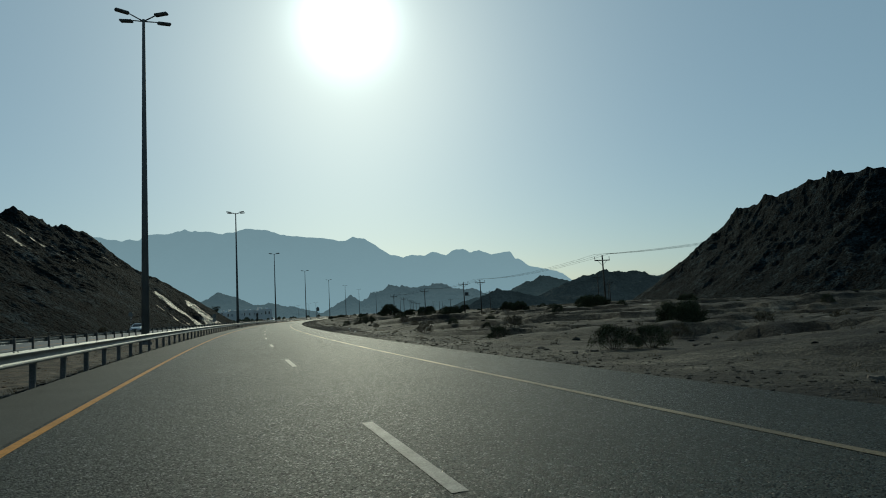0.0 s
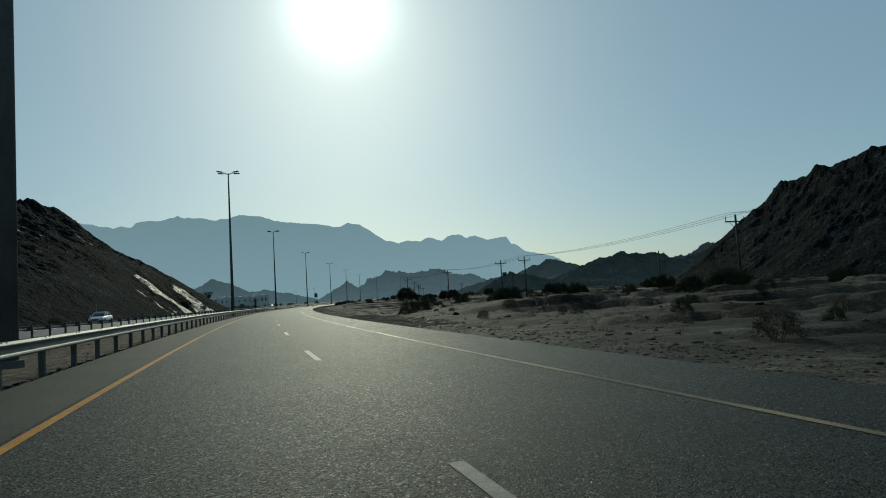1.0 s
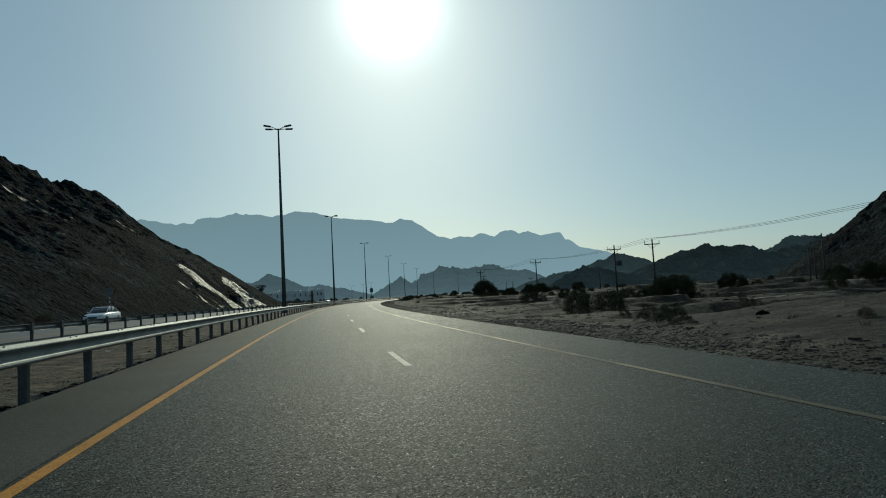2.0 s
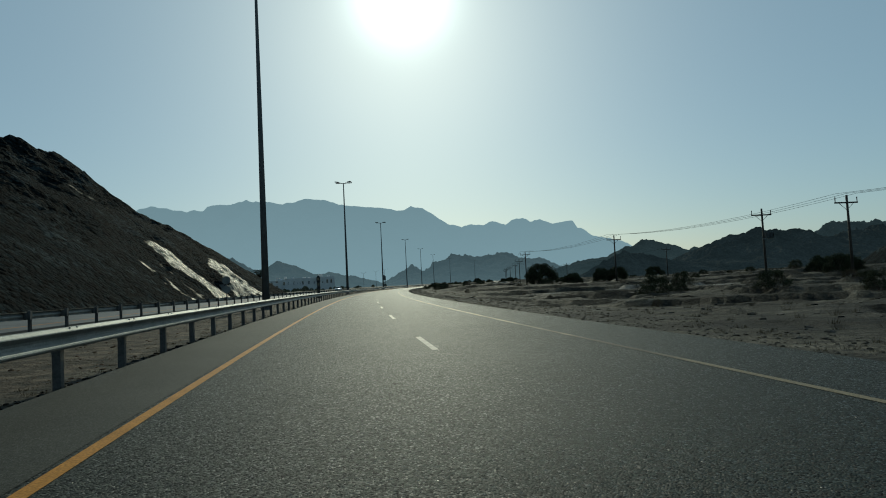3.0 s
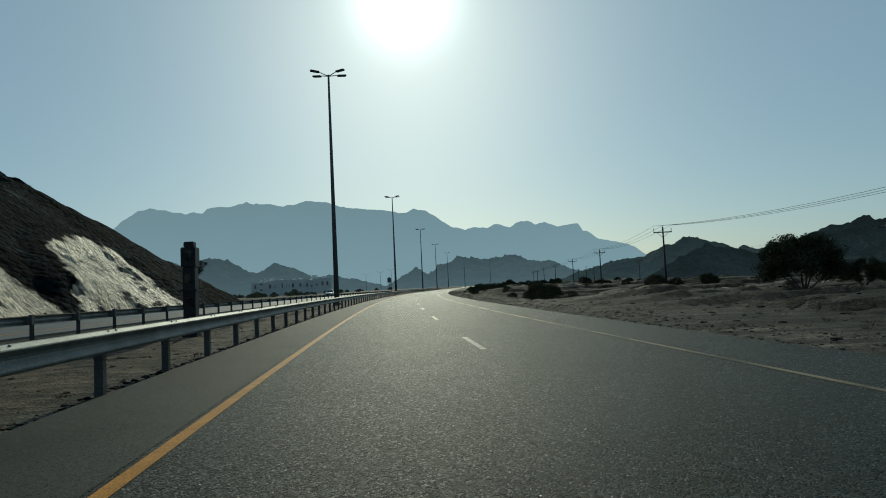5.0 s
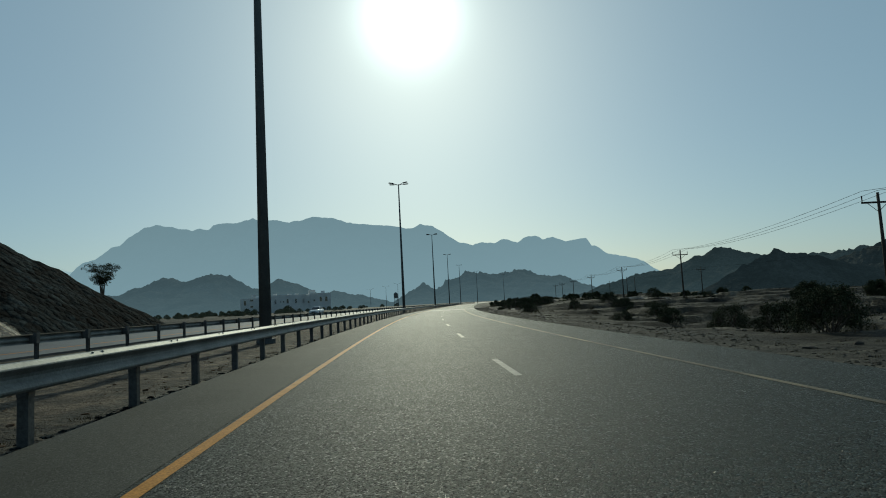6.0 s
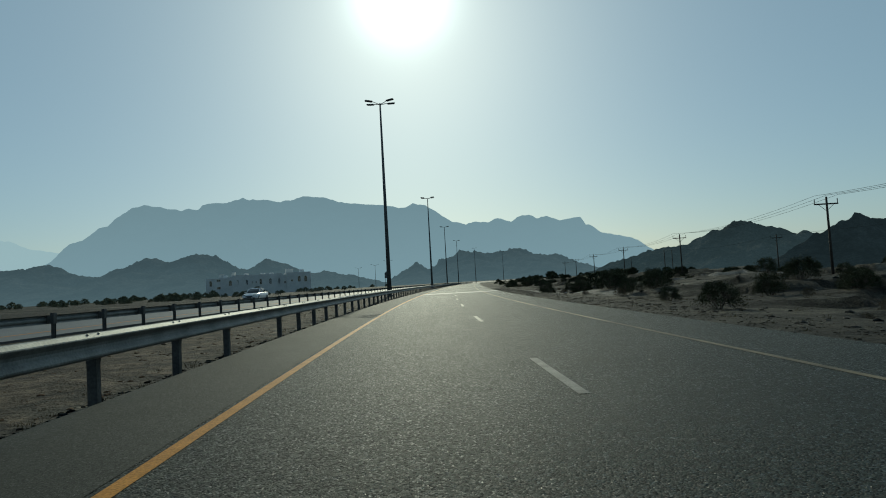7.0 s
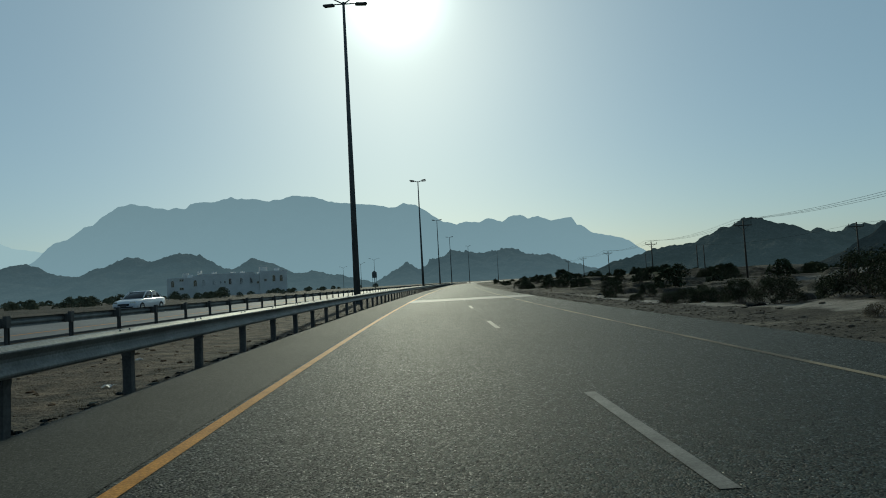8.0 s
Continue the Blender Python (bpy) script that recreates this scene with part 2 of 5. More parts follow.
M_SCRUB_WOOD = mat("grey_twigs", [(0.3, (0.10, 0.08, 0.06)), (0.7, (0.16, 0.13, 0.10))], 5, 0.9, 0.3, 30)
M_LEAF = mat("dusty_green_leaves", [(0.3, (0.030, 0.037, 0.019)), (0.7, (0.066, 0.074, 0.036))], 1.5, 0.8, 0, 9, fine=0.3, spec=0.1)
M_DRYLEAF = mat("dry_brown_scrub", [(0.3, (0.0585, 0.0494, 0.0286)), (0.7, (0.124, 0.101, 0.0585))], 1.5, 0.85, 0, 9, fine=0.3, spec=0.1)
# far scrub: leaf colour lightened for the haze and for light through leaves
M_HAZELEAF = mat("leaves_lightened_for_haze", [(0.3, (0.105, 0.112, 0.068)), (0.7, (0.19, 0.195, 0.125))], 1.5, 0.85, 0, 9, fine=0.3, spec=0.1)
M_STONE = mat("grey_stones", [(0.3, (0.042, 0.036, 0.03)), (0.55, (0.0825, 0.072, 0.0585)), (0.75, (0.21, 0.183, 0.15))], 1.2, 0.9, 0.4, 12, fine=0.3, spec=0.1)
M_GRAVEL = mat("dark_road_gravel", [(0.3, (0.022, 0.020, 0.016)), (0.5, (0.050, 0.045, 0.037)), (0.72, (0.13, 0.118, 0.098))], 2.5, 0.9, 0.4, 14, fine=0.35, spec=0.08)
M_CLOD = mat("brown_clods", [(0.3, (0.049, 0.0322, 0.021)), (0.55, (0.105, 0.07, 0.0448)), (0.75, (0.21, 0.154, 0.105))], 1.2, 0.95, 0.4, 12, fine=0.3, spec=0.05)
M_CARWHITE = mat("white_car_paint", [(0.3, (0.70, 0.71, 0.72)), (0.7, (0.78, 0.79, 0.79))], 0.8, 0.25, 0, 8, fine=0.03, spec=0.6)
M_GLASS = mat("dark_car_glass", [(0.3, (0.012, 0.014, 0.016)), (0.7, (0.02, 0.022, 0.025))], 2, 0.06, 0, 8, fine=0.05, spec=0.8)
M_TYRE = mat("black_rubber", [(0.3, (0.015, 0.015, 0.015)), (0.7, (0.025, 0.025, 0.025))], 4, 0.8, 0.1, 40)
M_CHROME = mat("bright_metal", [(0.3, (0.55, 0.56, 0.57)), (0.7, (0.65, 0.66, 0.66))], 4, 0.25, 0, 30, metal=0.9, fine=0.05)
M_LITTER = mat("white_plastic_scrap", [(0.3, (0.75, 0.75, 0.74)), (0.7, (0.85, 0.85, 0.84))], 9, 0.35, 0.3, 40, fine=0.05)
M_RED = mat("red_sign_paint", [(0.3, (0.35, 0.03, 0.03)), (0.7, (0.45, 0.05, 0.04))], 3, 0.5, 0, 30, fine=0.1)
# far rock, each with its haze put in as emission
M_MIDROCK_HAZE = hazed_mat("hill_rock_hazed", (0.020, 0.020, 0.018), (0.25, 0.36, 0.42), 0.11, 0.06, 30, 0.09)
M_MIDROCK_FAR_HAZE = hazed_mat("hill_rock_farther_hazed", (0.024, 0.024, 0.022), (0.28, 0.40, 0.45), 0.24, 0.14, 30, 0.07)
M_HAZEHILL = hazed_mat("hazy_hill_rock", (0.026, 0.027, 0.026), (0.40, 0.55, 0.64), 0.48, 0.28, 90, 0.03)
M_FARROCK_HAZE = hazed_mat("far_mountain_rock_hazed", (0.05, 0.05, 0.046), (0.64, 0.84, 0.97), 0.93, 0.74, 650, 0.008)
M_FARROCK_PALE_HAZE = hazed_mat("farthest_mountain_rock_hazed", (0.12, 0.12, 0.11), (1.02, 1.23, 1.32), 0.95, 0.90, 650, 0.006)
M_GALV = mat("galvanised_steel", [(0.3, (0.150, 0.158, 0.150)), (0.7, (0.245, 0.255, 0.238))], 2.0, 0.60, 0.15, 30, metal=0.32, fine=0.2, spec=0.2)
# steel of the posts, in a darker tone than the beams
M_POST = mat("dark_post_steel", [(0.3, (0.07, 0.07, 0.0644)), (0.7, (0.119, 0.116, 0.105))], 2.0, 0.7, 0.2, 25, fine=0.25)
M_POLE = mat("grey_pole_paint", [(0.3, (0.10, 0.11, 0.11)), (0.7, (0.15, 0.155, 0.15))], 1.0, 0.75, 0.1, 20, fine=0.15, spec=0.1)
M_WOOD = mat("tarred_wood", [(0.3, (0.045, 0.038, 0.03)), (0.7, (0.075, 0.062, 0.05))], 2.0, 0.85, 0.3, 20, fine=0.3)
M_BLACK = mat("black_plastic", [(0.3, (0.018, 0.018, 0.02)), (0.7, (0.03, 0.03, 0.032))], 4.0, 0.5, 0.05, 30, fine=0.1)
M_WIRE = mat("dull_black_cable", [(0.3, (0.012, 0.012, 0.012)), (0.7, (0.02, 0.02, 0.02))], 4.0, 0.95, 0.05, 30, fine=0.1, spec=0.02)
M_PLASTER = mat("white_plaster", [(0.3, (0.66, 0.64, 0.60)), (0.7, (0.78, 0.76, 0.72))], 0.4, 0.9, 0.2, 6, fine=0.08)

# ---- road line ----
KNOT_S = (-150, -30, 30, 90, 150, 210, 270, 330, 420, 520, 650, 900)
KNOT_K = (1.25, 1.223, 0.979, 0.918, 0.809, 0.919, 0.997, 0.296, 0.0, 0.5, 2.0, 2.5)
RS = np.arange(-150.0, 901.0)
_k = np.interp(RS, KNOT_S, KNOT_K) * 1e-3
RTH = np.concatenate([[0], np.cumsum((_k[1:] + _k[:-1]) / 2)])
RTH -= np.interp(210, RS, RTH)
RX = np.concatenate([[0], np.cumsum((np.sin(RTH[1:]) + np.sin(RTH[:-1])) / 2)])
RY = np.concatenate([[0], np.cumsum((np.cos(RTH[1:]) + np.cos(RTH[:-1])) / 2)])
RX -= np.interp(0, RS, RX)
RY -= np.interp(0, RS, RY)


def on_road(s, o):
    """Place at s metres along the yellow line and o metres to the right of it."""
    th = np.interp(s, RS, RTH)
    return np.interp(s, RS, RX) + o * np.cos(th), np.interp(s, RS, RY) - o * np.sin(th)


def road_pose(s, o, z=0.0, turn=0.0):
    x, y = on_road(s, o)
    return pose(float(x), float(y), z, 0, 0, turn - math.degrees(np.interp(s, RS, RTH)))


def road_offset(x, y):
    """Signed distance to the right of the yellow line, and s, for arrays."""
    x, y = np.asarray(x, float), np.asarray(y, float)
    s = y.copy()
    for _ in range(4):
        s = np.clip(s, -150, 900)
        th = np.interp(s, RS, RTH)
        dx, dy = x - np.interp(s, RS, RX), y - np.interp(s, RS, RY)
        s = s + dx * np.sin(th) + dy * np.cos(th)
    th = np.interp(s, RS, RTH)
    dx, dy = x - np.interp(s, RS, RX), y - np.interp(s, RS, RY)
    return dx * np.cos(th) - dy * np.sin(th), s


# ---- noise ----
_tab = np.random.RandomState(7).rand(256, 256)


def vnoise(x, y):
    ix, iy = np.floor(x).astype(int), np.floor(y).astype(int)
    fx, fy = x - ix, y - iy
    fx, fy = fx * fx * (3 - 2 * fx), fy * fy * (3 - 2 * fy)
    a, b = _tab[ix & 255, iy & 255], _tab[(ix + 1) & 255, iy & 255]
    c, d = _tab[ix & 255, (iy + 1) & 255], _tab[(ix + 1) & 255, (iy + 1) & 255]
    return (a + (b - a) * fx) * (1 - fy) + (c + (d - c) * fx) * fy


def fbm(x, y, octaves=5, gain=0.5):
    t, a, n = 0.0, 1.0, 0.0
    for i in range(octaves):
        t = t + a * (vnoise(x * 2 ** i + 17.3 * i, y * 2 ** i + 9.1 * i) - 0.5)
        n += a
        a *= gain
    return t / n


def ridged(x, y, octaves=5, gain=0.55):
    t, a, n = 0.0, 1.0, 0.0
    for i in range(octaves):
        t = t + a * (1 - abs(2 * vnoise(x * 2 ** i + 31.7 * i, y * 2 ** i + 5.3 * i) - 1))
        n += a
        a *= gain
    return t / n


# ---- mesh helpers ----
def grid_mesh(name, X, Y, Z, material, keep=None, smooth=True):
    """A sheet from 2D arrays. keep: mask of the cells that stay."""
    r, c = X.shape
    idx = np.arange(r * c).reshape(r, c)
    quads = np.stack([idx[:-1, :-1], idx[:-1, 1:], idx[1:, 1:], idx[1:, :-1]], -1)
    quads = quads[keep] if keep is not None else quads.reshape(-1, 4)
    verts = np.stack([X.ravel(), Y.ravel(), Z.ravel()], 1)
    used, inv = np.unique(quads, return_inverse=True)
    me = bpy.data.meshes.new(name)
    me.from_pydata(verts[used].tolist(), [], inv.reshape(-1, 4).tolist())
    if smooth:
        me.polygons.foreach_set("use_smooth", [True] * len(me.polygons))
    for m in material if isinstance(material, (list, tuple)) else [material]:
        me.materials.append(m)
    me.update()
    return me


def to_mesh(name, bm, material, smooth=False):
    me = bpy.data.meshes.new(name)
    bm.normal_update()
    bm.to_mesh(me)
    bm.free()
    for m in material if isinstance(material, (list, tuple)) else [material]:
        me.materials.append(m)
    if smooth:
        me.polygons.foreach_set("use_smooth", [True] * len(me.polygons))
    return me


def part(name, bm, material, parent, label="", smooth=False):
    ob = new(name, to_mesh(name, bm, material, smooth))
    ob.parent = parent
    return tagged(ob, label) if label else ob


def box(bm, sx, sy, sz, at=(0, 0, 0), rz=0.0, bevel=0.0, m=None):
    g = bmesh.ops.create_cube(bm, size=1)
    bmesh.ops.scale(bm, vec=(sx, sy, sz), verts=g["verts"])
    if bevel:
        es = list({e for v in g["verts"] for e in v.link_edges})
        g = bmesh.ops.bevel(bm, geom=es, offset=bevel, segments=2, affect="EDGES")
    bmesh.ops.transform(bm, matrix=m or pose(*at, 0, 0, rz), verts=g["verts"])
    return bm


def tube(bm, p, q, r1, r2, sides=10):
    """A tapered rod from p to q."""
    p, q = Vector(p), Vector(q)
    d = q - p
    m = Matrix.Translation((p + q) / 2) @ d.to_track_quat("Z", "Y").to_matrix().to_4x4()
    bmesh.ops.create_cone(bm, cap_ends=True, segments=sides, radius1=r1, radius2=r2, depth=d.length, matrix=m)
    return bm


def strip(name, s0, s1, o0, o1, z, material, step=2.0, thick=0.0, z1=None):
    """A band that follows the road, with its edges turned down by thick."""
    s = np.arange(s0, s1 + step * 0.5, step)
    offs = [o0, o0, o1, o1] if thick else [o0, o1]
    z1 = z if z1 is None else z1
    zs = [z - thick, z, z1, z1 - thick] if thick else [z, z1]
    P = [on_road(s, o) for o in offs]
    X, Y = np.stack([p[0] for p in P], 1), np.stack([p[1] for p in P], 1)
    return grid_mesh(name, X, Y, np.tile(zs, (len(s), 1)).astype(float), material, smooth=False)


# ---- ground ----
def axis(lo, hi, dense, step, grow):
    a = list(np.arange(dense[0], dense[1], step))
    st, v = step, a[-1]
    while v < hi:
        st *= grow
        v += st
        a.append(v)
    st, v = step, a[0]
    while v > lo:
        st *= grow
        v -= st
        a.insert(0, v)
    return np.array(a)


def bank(o):
    """The carriageway across the median rises towards its outer edge."""
    return np.clip((-13.0 - np.asarray(o, float)) / 12.0, 0, 1) * 0.66


def ground_height(x, y):
    o, s = road_offset(x, y)
    right, left = np.clip((o - 11.0) / 9, 0, 1), np.clip((-26 - o) / 30, 0, 1)
    verge = np.clip((o - 8.4) / 1.5, 0, 1)
    soft = 4.2 * fbm(x / 44, y / 18, 4) + 1.7 * fbm(x / 11, y / 4, 4)
    level = np.floor(soft / 0.55)  # washed-out terraces with steep little banks
    u = np.clip((soft / 0.55 - level - 0.84) / 0.16, 0, 1)
    wild = 0.55 * (level + u * u * (3 - 2 * u)) * 0.85 + 0.42 * fbm(x / 2.2, y / 1.5, 3, 0.7) + 0.35 * (ridged(x / 11, y / 6, 4, 0.6) - 0.62)
    z = -0.10 + right * (wild - 0.15) + left * (1.2 * fbm(x / 60, y / 60, 4) + 0.2)
    z = z + 0.05 * fbm(x / 2.2, y / 2.2, 3) * np.clip(abs(o - 3.5) / 6 - 0.9, 0, 1)
    z = z - verge * 0.05
    med = np.clip(1 - abs(o + 7.1) / 4.6, 0, 1)
    return z + med * 0.10 + np.clip(med * 3, 0, 1) * 0.16 * fbm(x / 1.5, y / 1.5, 2) + bank(o)


gx = axis(-4900, 4900, (-14, 72), 0.42, 1.04)
gy = axis(-400, 4900, (-5, 370), 0.5, 1.04)
GX, GY = np.meshgrid(gx, gy)


def soil(attribute, stops, scale):
    """Lays another soil over the gravel where the mesh says so, with a broken edge."""
    n, l = M_SAND.node_tree.nodes, M_SAND.node_tree.links
    b = n["Principled BSDF"]
    geo, att, no, r = n.new("ShaderNodeNewGeometry"), n.new("ShaderNodeAttribute"), n.new("ShaderNodeTexNoise"), n.new("ShaderNodeValToRGB")
    att.attribute_name = attribute
    no.inputs["Scale"].default_value, no.inputs["Detail"].default_value, no.inputs["Roughness"].default_value = scale, 8, 0.7
    l.new(geo.outputs["Position"], no.inputs["Vector"])
    r.color_ramp.elements.new(0.5)
    for e, (at, col) in zip(r.color_ramp.elements, stops):
        e.position, e.color = at, (*col, 1)
    l.new(no.outputs["Fac"], r.inputs["Fac"])
    edge, cut, mx = n.new("ShaderNodeMath"), n.new("ShaderNodeMapRange"), n.new("ShaderNodeMix")
    edge.operation, mx.data_type = "ADD", "RGBA"
    l.new(no.outputs["Fac"], edge.inputs[0])
    l.new(att.outputs["Fac"], edge.inputs[1])
    cut.inputs["From Min"].default_value, cut.inputs["From Max"].default_value = 0.88, 1.12
    l.new(edge.outputs[0], cut.inputs["Value"])
    l.new(cut.outputs[0], mx.inputs["Factor"])
    l.new(b.inputs["Base Color"].links[0].from_socket, mx.inputs["A"])
    l.new(r.outputs["Color"], mx.inputs["B"])
    l.new(mx.outputs["Result"], b.inputs["Base Color"])


def median_soil(x, y):
    o, s = road_offset(x, y)
    return np.clip(1.15 - abs(o + 7.0) / 5.2, 0, 1) * 1.4


def washed_sand(x, y):
    """Pale sand left by floods: a strip beside the road and flats between the bushes."""
    o, s = road_offset(x, y)
    strip_ = np.clip(1 - abs(o - 13.2 - 1.5 * fbm(s / 9, s * 0, 3)) / 1.6, 0, 1) * np.clip((s - 262) / 6, 0, 1) * np.clip((312 - s) / 8, 0, 1)
    flats = np.clip((fbm(x / 26, y / 8, 4) - 0.17) * 9, 0, 0.6) * np.clip((o - 16) / 8, 0, 1)
    return np.maximum(strip_ * 0.8, flats)


ground = new("ground", grid_mesh("ground", GX, GY, ground_height(GX, GY), M_SAND))
for attribute, rule in (("median", median_soil), ("washed", washed_sand)):
    at_ = ground.data.attributes.new(attribute, "FLOAT", "POINT")
    co_ = np.empty(len(ground.data.vertices) * 3)
    ground.data.vertices.foreach_get("co", co_)
    at_.data.foreach_set("value", rule(co_[0::3], co_[1::3]).astype(np.float32))


def ledge_streaks(m):
    """Long streaks in the colour: pale ground, and painted shade of the small banks."""
    n, l = m.node_tree.nodes, m.node_tree.links
    b = n["Principled BSDF"]
    geo, long_, no, mr, mx = n.new("ShaderNodeNewGeometry"), n.new("ShaderNodeVectorMath"), n.new("ShaderNodeTexNoise"), n.new("ShaderNodeMapRange"), n.new("ShaderNodeMix")
    long_.operation = "MULTIPLY"
    long_.inputs[1].default_value = (0.10, 0.75, 0.75)
    l.new(geo.outputs["Position"], long_.inputs[0])
    no.inputs["Scale"].default_value, no.inputs["Detail"].default_value, no.inputs["Roughness"].default_value = 1.0, 9, 0.66
    l.new(long_.outputs[0], no.inputs["Vector"])
    mr.inputs["From Min"].default_value, mr.inputs["From Max"].default_value = 0.38, 0.62
    mr.inputs["To Min"].default_value, mr.inputs["To Max"].default_value = 0.42, 1.58
    l.new(no.outputs["Fac"], mr.inputs["Value"])
    mx.data_type, mx.blend_type = "RGBA", "MULTIPLY"
    mx.inputs["Factor"].default_value = 1.0
    l.new(b.inputs["Base Color"].links[0].from_socket, mx.inputs["A"])
    l.new(mr.outputs[0], mx.inputs["B"])
    l.new(mx.outputs["Result"], b.inputs["Base Color"])


ledge_streaks(M_SAND)
soil("median", ((0.36, (0.028, 0.0225, 0.0155)), (0.50, (0.070, 0.054, 0.036)), (0.64, (0.150, 0.116, 0.079))), 1.6)
soil("washed", ((0.30, (0.11, 0.10, 0.085)), (0.48, (0.22, 0.20, 0.17)), (0.66, (0.34, 0.31, 0.27))), 0.9)
tagged(ground, "brown stony desert ground with gravel and sand", "ground", kind="structure")

road = new("road", strip("road", -60, 900, -1.95, 8.6, 0.0, M_ASPHALT, 2.0, 0.12))
tagged(road, "dark grey coarse asphalt carriageway with two lanes", "road", kind="structure")
opposite = new("road_opposite", strip("road_opposite", -60, 900, -22.9, -13.2, bank(-22.9), M_ASPHALT_FAR, 2.0, 0.12, bank(-13.2)))
tagged(opposite, "grey worn asphalt carriageway across the median", "road", kind="structure")


def marking(name, s0, s1, o, width, material, parent, step=2.0):
    ob = new(name, strip(name, s0, s1, o - width / 2, o + width / 2, float(bank(o - width / 2)) + 0.005, material, step, 0.0, float(bank(o + width / 2)) + 0.005))
    ob.parent = parent
    return ob


marking("edge_line", -60, 900, 0.0, 0.14, M_YELLOW, road)
marking("edge_line", -60, 900, 6.73, 0.105, M_YELLOW_WORN, road)
patch = new("joint_strip", strip("joint_strip", 299.5, 304.5, -1.9, 8.55, 0.003, M_ASPHALT_FAR, 1.0))
patch.parent = road
for o0, o1 in ((-1.93, -0.13),):
    edge = new("shoulder", strip("shoulder", -60, 900, o0, o1, 0.004, M_SHOULDER, 2.0))
    edge.parent = road
# dashes: three stretches of one broken line
dashes = [18.36 + 12 * n for n in range(-6, 6)]
dashes += [78.36 + 11.33 * n for n in range(1, 6)] + [146.34 + 12 * n for n in range(2)]
dashes += [158.34 + 11.45 * n for n in range(1, 7)] + [238.48 + 12 * n for n in range(40)]
for s in dashes:
    marking("lane_dash", s, s + 3.0, 3.7, 0.125, M_WHITE, road, 1.0)
marking("edge_line", -60, 900, -14.6, 0.16, M_YELLOW, opposite)
marking("edge_line", -60, 900, -21.4, 0.16, M_YELLOW, opposite)


# ---- guard rails ----
def beam_mesh():
    prof = [(-0.01, 0.0), (0.03, 0.004), (0.058, 0.03), (0.062, 0.05), (0.052, 0.075), (0.012, 0.12), (0.008, 0.16), (0.02, 0.195), (0.076, 0.246), (0.086, 0.262), (0.082, 0.276), (0.016, 0.320), (-0.025, 0.325)]
    bm = bmesh.new()
    L = 5.08
    rows = []
    for y in (-L / 2, L / 2):
        rows.append([bm.verts.new((a, y, b)) for a, b in prof] + [bm.verts.new((a - 0.006, y, b)) for a, b in prof[::-1]])
    n = len(rows[0])
    for i in range(n):
        j = (i + 1) % n
        bm.faces.new((rows[0][i], rows[0][j], rows[1][j], rows[1][i]))
    for i in range(4):  # bolts at the lap
        tube(bm, (0.030, L / 2 - 0.1 - 0.25 * (i % 2) - 2.5 * (i // 2), 0.302), (0.045, L / 2 - 0.1 - 0.25 * (i % 2) - 2.5 * (i // 2), 0.322), 0.016, 0.014, 6)
    return to_mesh("beam", bm, M_GALV)


def post_mesh(block=0.16, up=0.84):
    bm = bmesh.new()
    for a, b, c, d in ((0.12, 0.012, 0, -0.05), (0.012, 0.11, 0.054, 0), (0.12, 0.012, 0, 0.05)):
        box(bm, a, b, 1.3, (c, d, 0.19))
    box(bm, 0.14, block, 0.30, (0.13, 0, 0.69), bevel=0.01)
    box(bm, 0.13, block * 0.9, 0.40, (0, 0, up - 0.2), bevel=0.01)
    return to_mesh("post", bm, M_POST)


BEAM, POST, POST_BIG = beam_mesh(), post_mesh(), post_mesh(0.24, 0.93)


def guard_rail(s0, s1, o, side, label, stations):
    """side 1: the beam faces right of the road line, -1: left."""
    root = new("guard_rail")
    tagged(root, label, "guard rail", "guard rails along the median")
    for s in np.arange(s0, s1, 5.0):
        b = new("beam", BEAM)
        b.parent = root
        b.matrix_basis = road_pose(s, o + side * 0.20, 0.53, 0 if side > 0 else 180)
    for s in stations:
        b = new("post", POST if side > 0 else POST_BIG)
        b.parent = root
        b.matrix_basis = road_pose(s, o, 0.0, 0 if side > 0 else 180) @ pose(0, 0, 0, random.uniform(-0.6, 0.6), random.uniform(-0.6, 0.6), 0)
    return root


guard_rail(-40, 620, -2.25, 1, "galvanised steel W-beam guard rail on posts beside the carriageway",
           [66.05 + 2.6 * k for k in range(-41, 70)] + [250.0 + 2.55 * k for k in range(146)])
guard_rail(-40, 620, -12.0, -1, "galvanised steel W-beam guard rail on the far side of the median",
           [118.95 - 3.34 * k for k in range(1, 48)] + [118.95 + 3.367 * k for k in range(15)] + [169.45 + 3.43 * k for k in range(132)])


# ---- street lamps ----
LAMP_H = 23.8


def street_lamp():
    root = new("street_lamp")
    bm = bmesh.new()
    tube(bm, (0, 0, -0.3), (0, 0, LAMP_H), 0.27, 0.10, 12)
    part("pole", bm, M_POLE, root, smooth=True)
    bm = bmesh.new()
    tube(bm, (0, 0, -0.3), (0, 0, 0.12), 0.42, 0.40, 12)
    part("base_plate", bm, M_POLE, root)
    for sx in (-1, 1):
        for sy in (-1, 1):
            bm = bmesh.new()
            tube(bm, (0, 0, LAMP_H - 0.15), (sx * 0.9, sy * 0.55, LAMP_H + 0.12), 0.05, 0.04, 8)
            arm = part("arm", bm, M_POLE, root)
            bm = bmesh.new()
            box(bm, 0.95, 0.42, 0.16, (0, 0, 0), bevel=0.05)
            bmesh.ops.transform(bm, matrix=pose(sx * 1.3, sy * 0.75, LAMP_H + 0.14, 0, -sx * 6, sx * sy * 18), verts=bm.verts)
            part("lamp_head", bm, M_POLE, root, "flat grey floodlight head")
    return tagged(root, "tall grey tapered steel lamp post with four floodlight heads", "street lamp", "lamps along the median")


lamp = street_lamp()
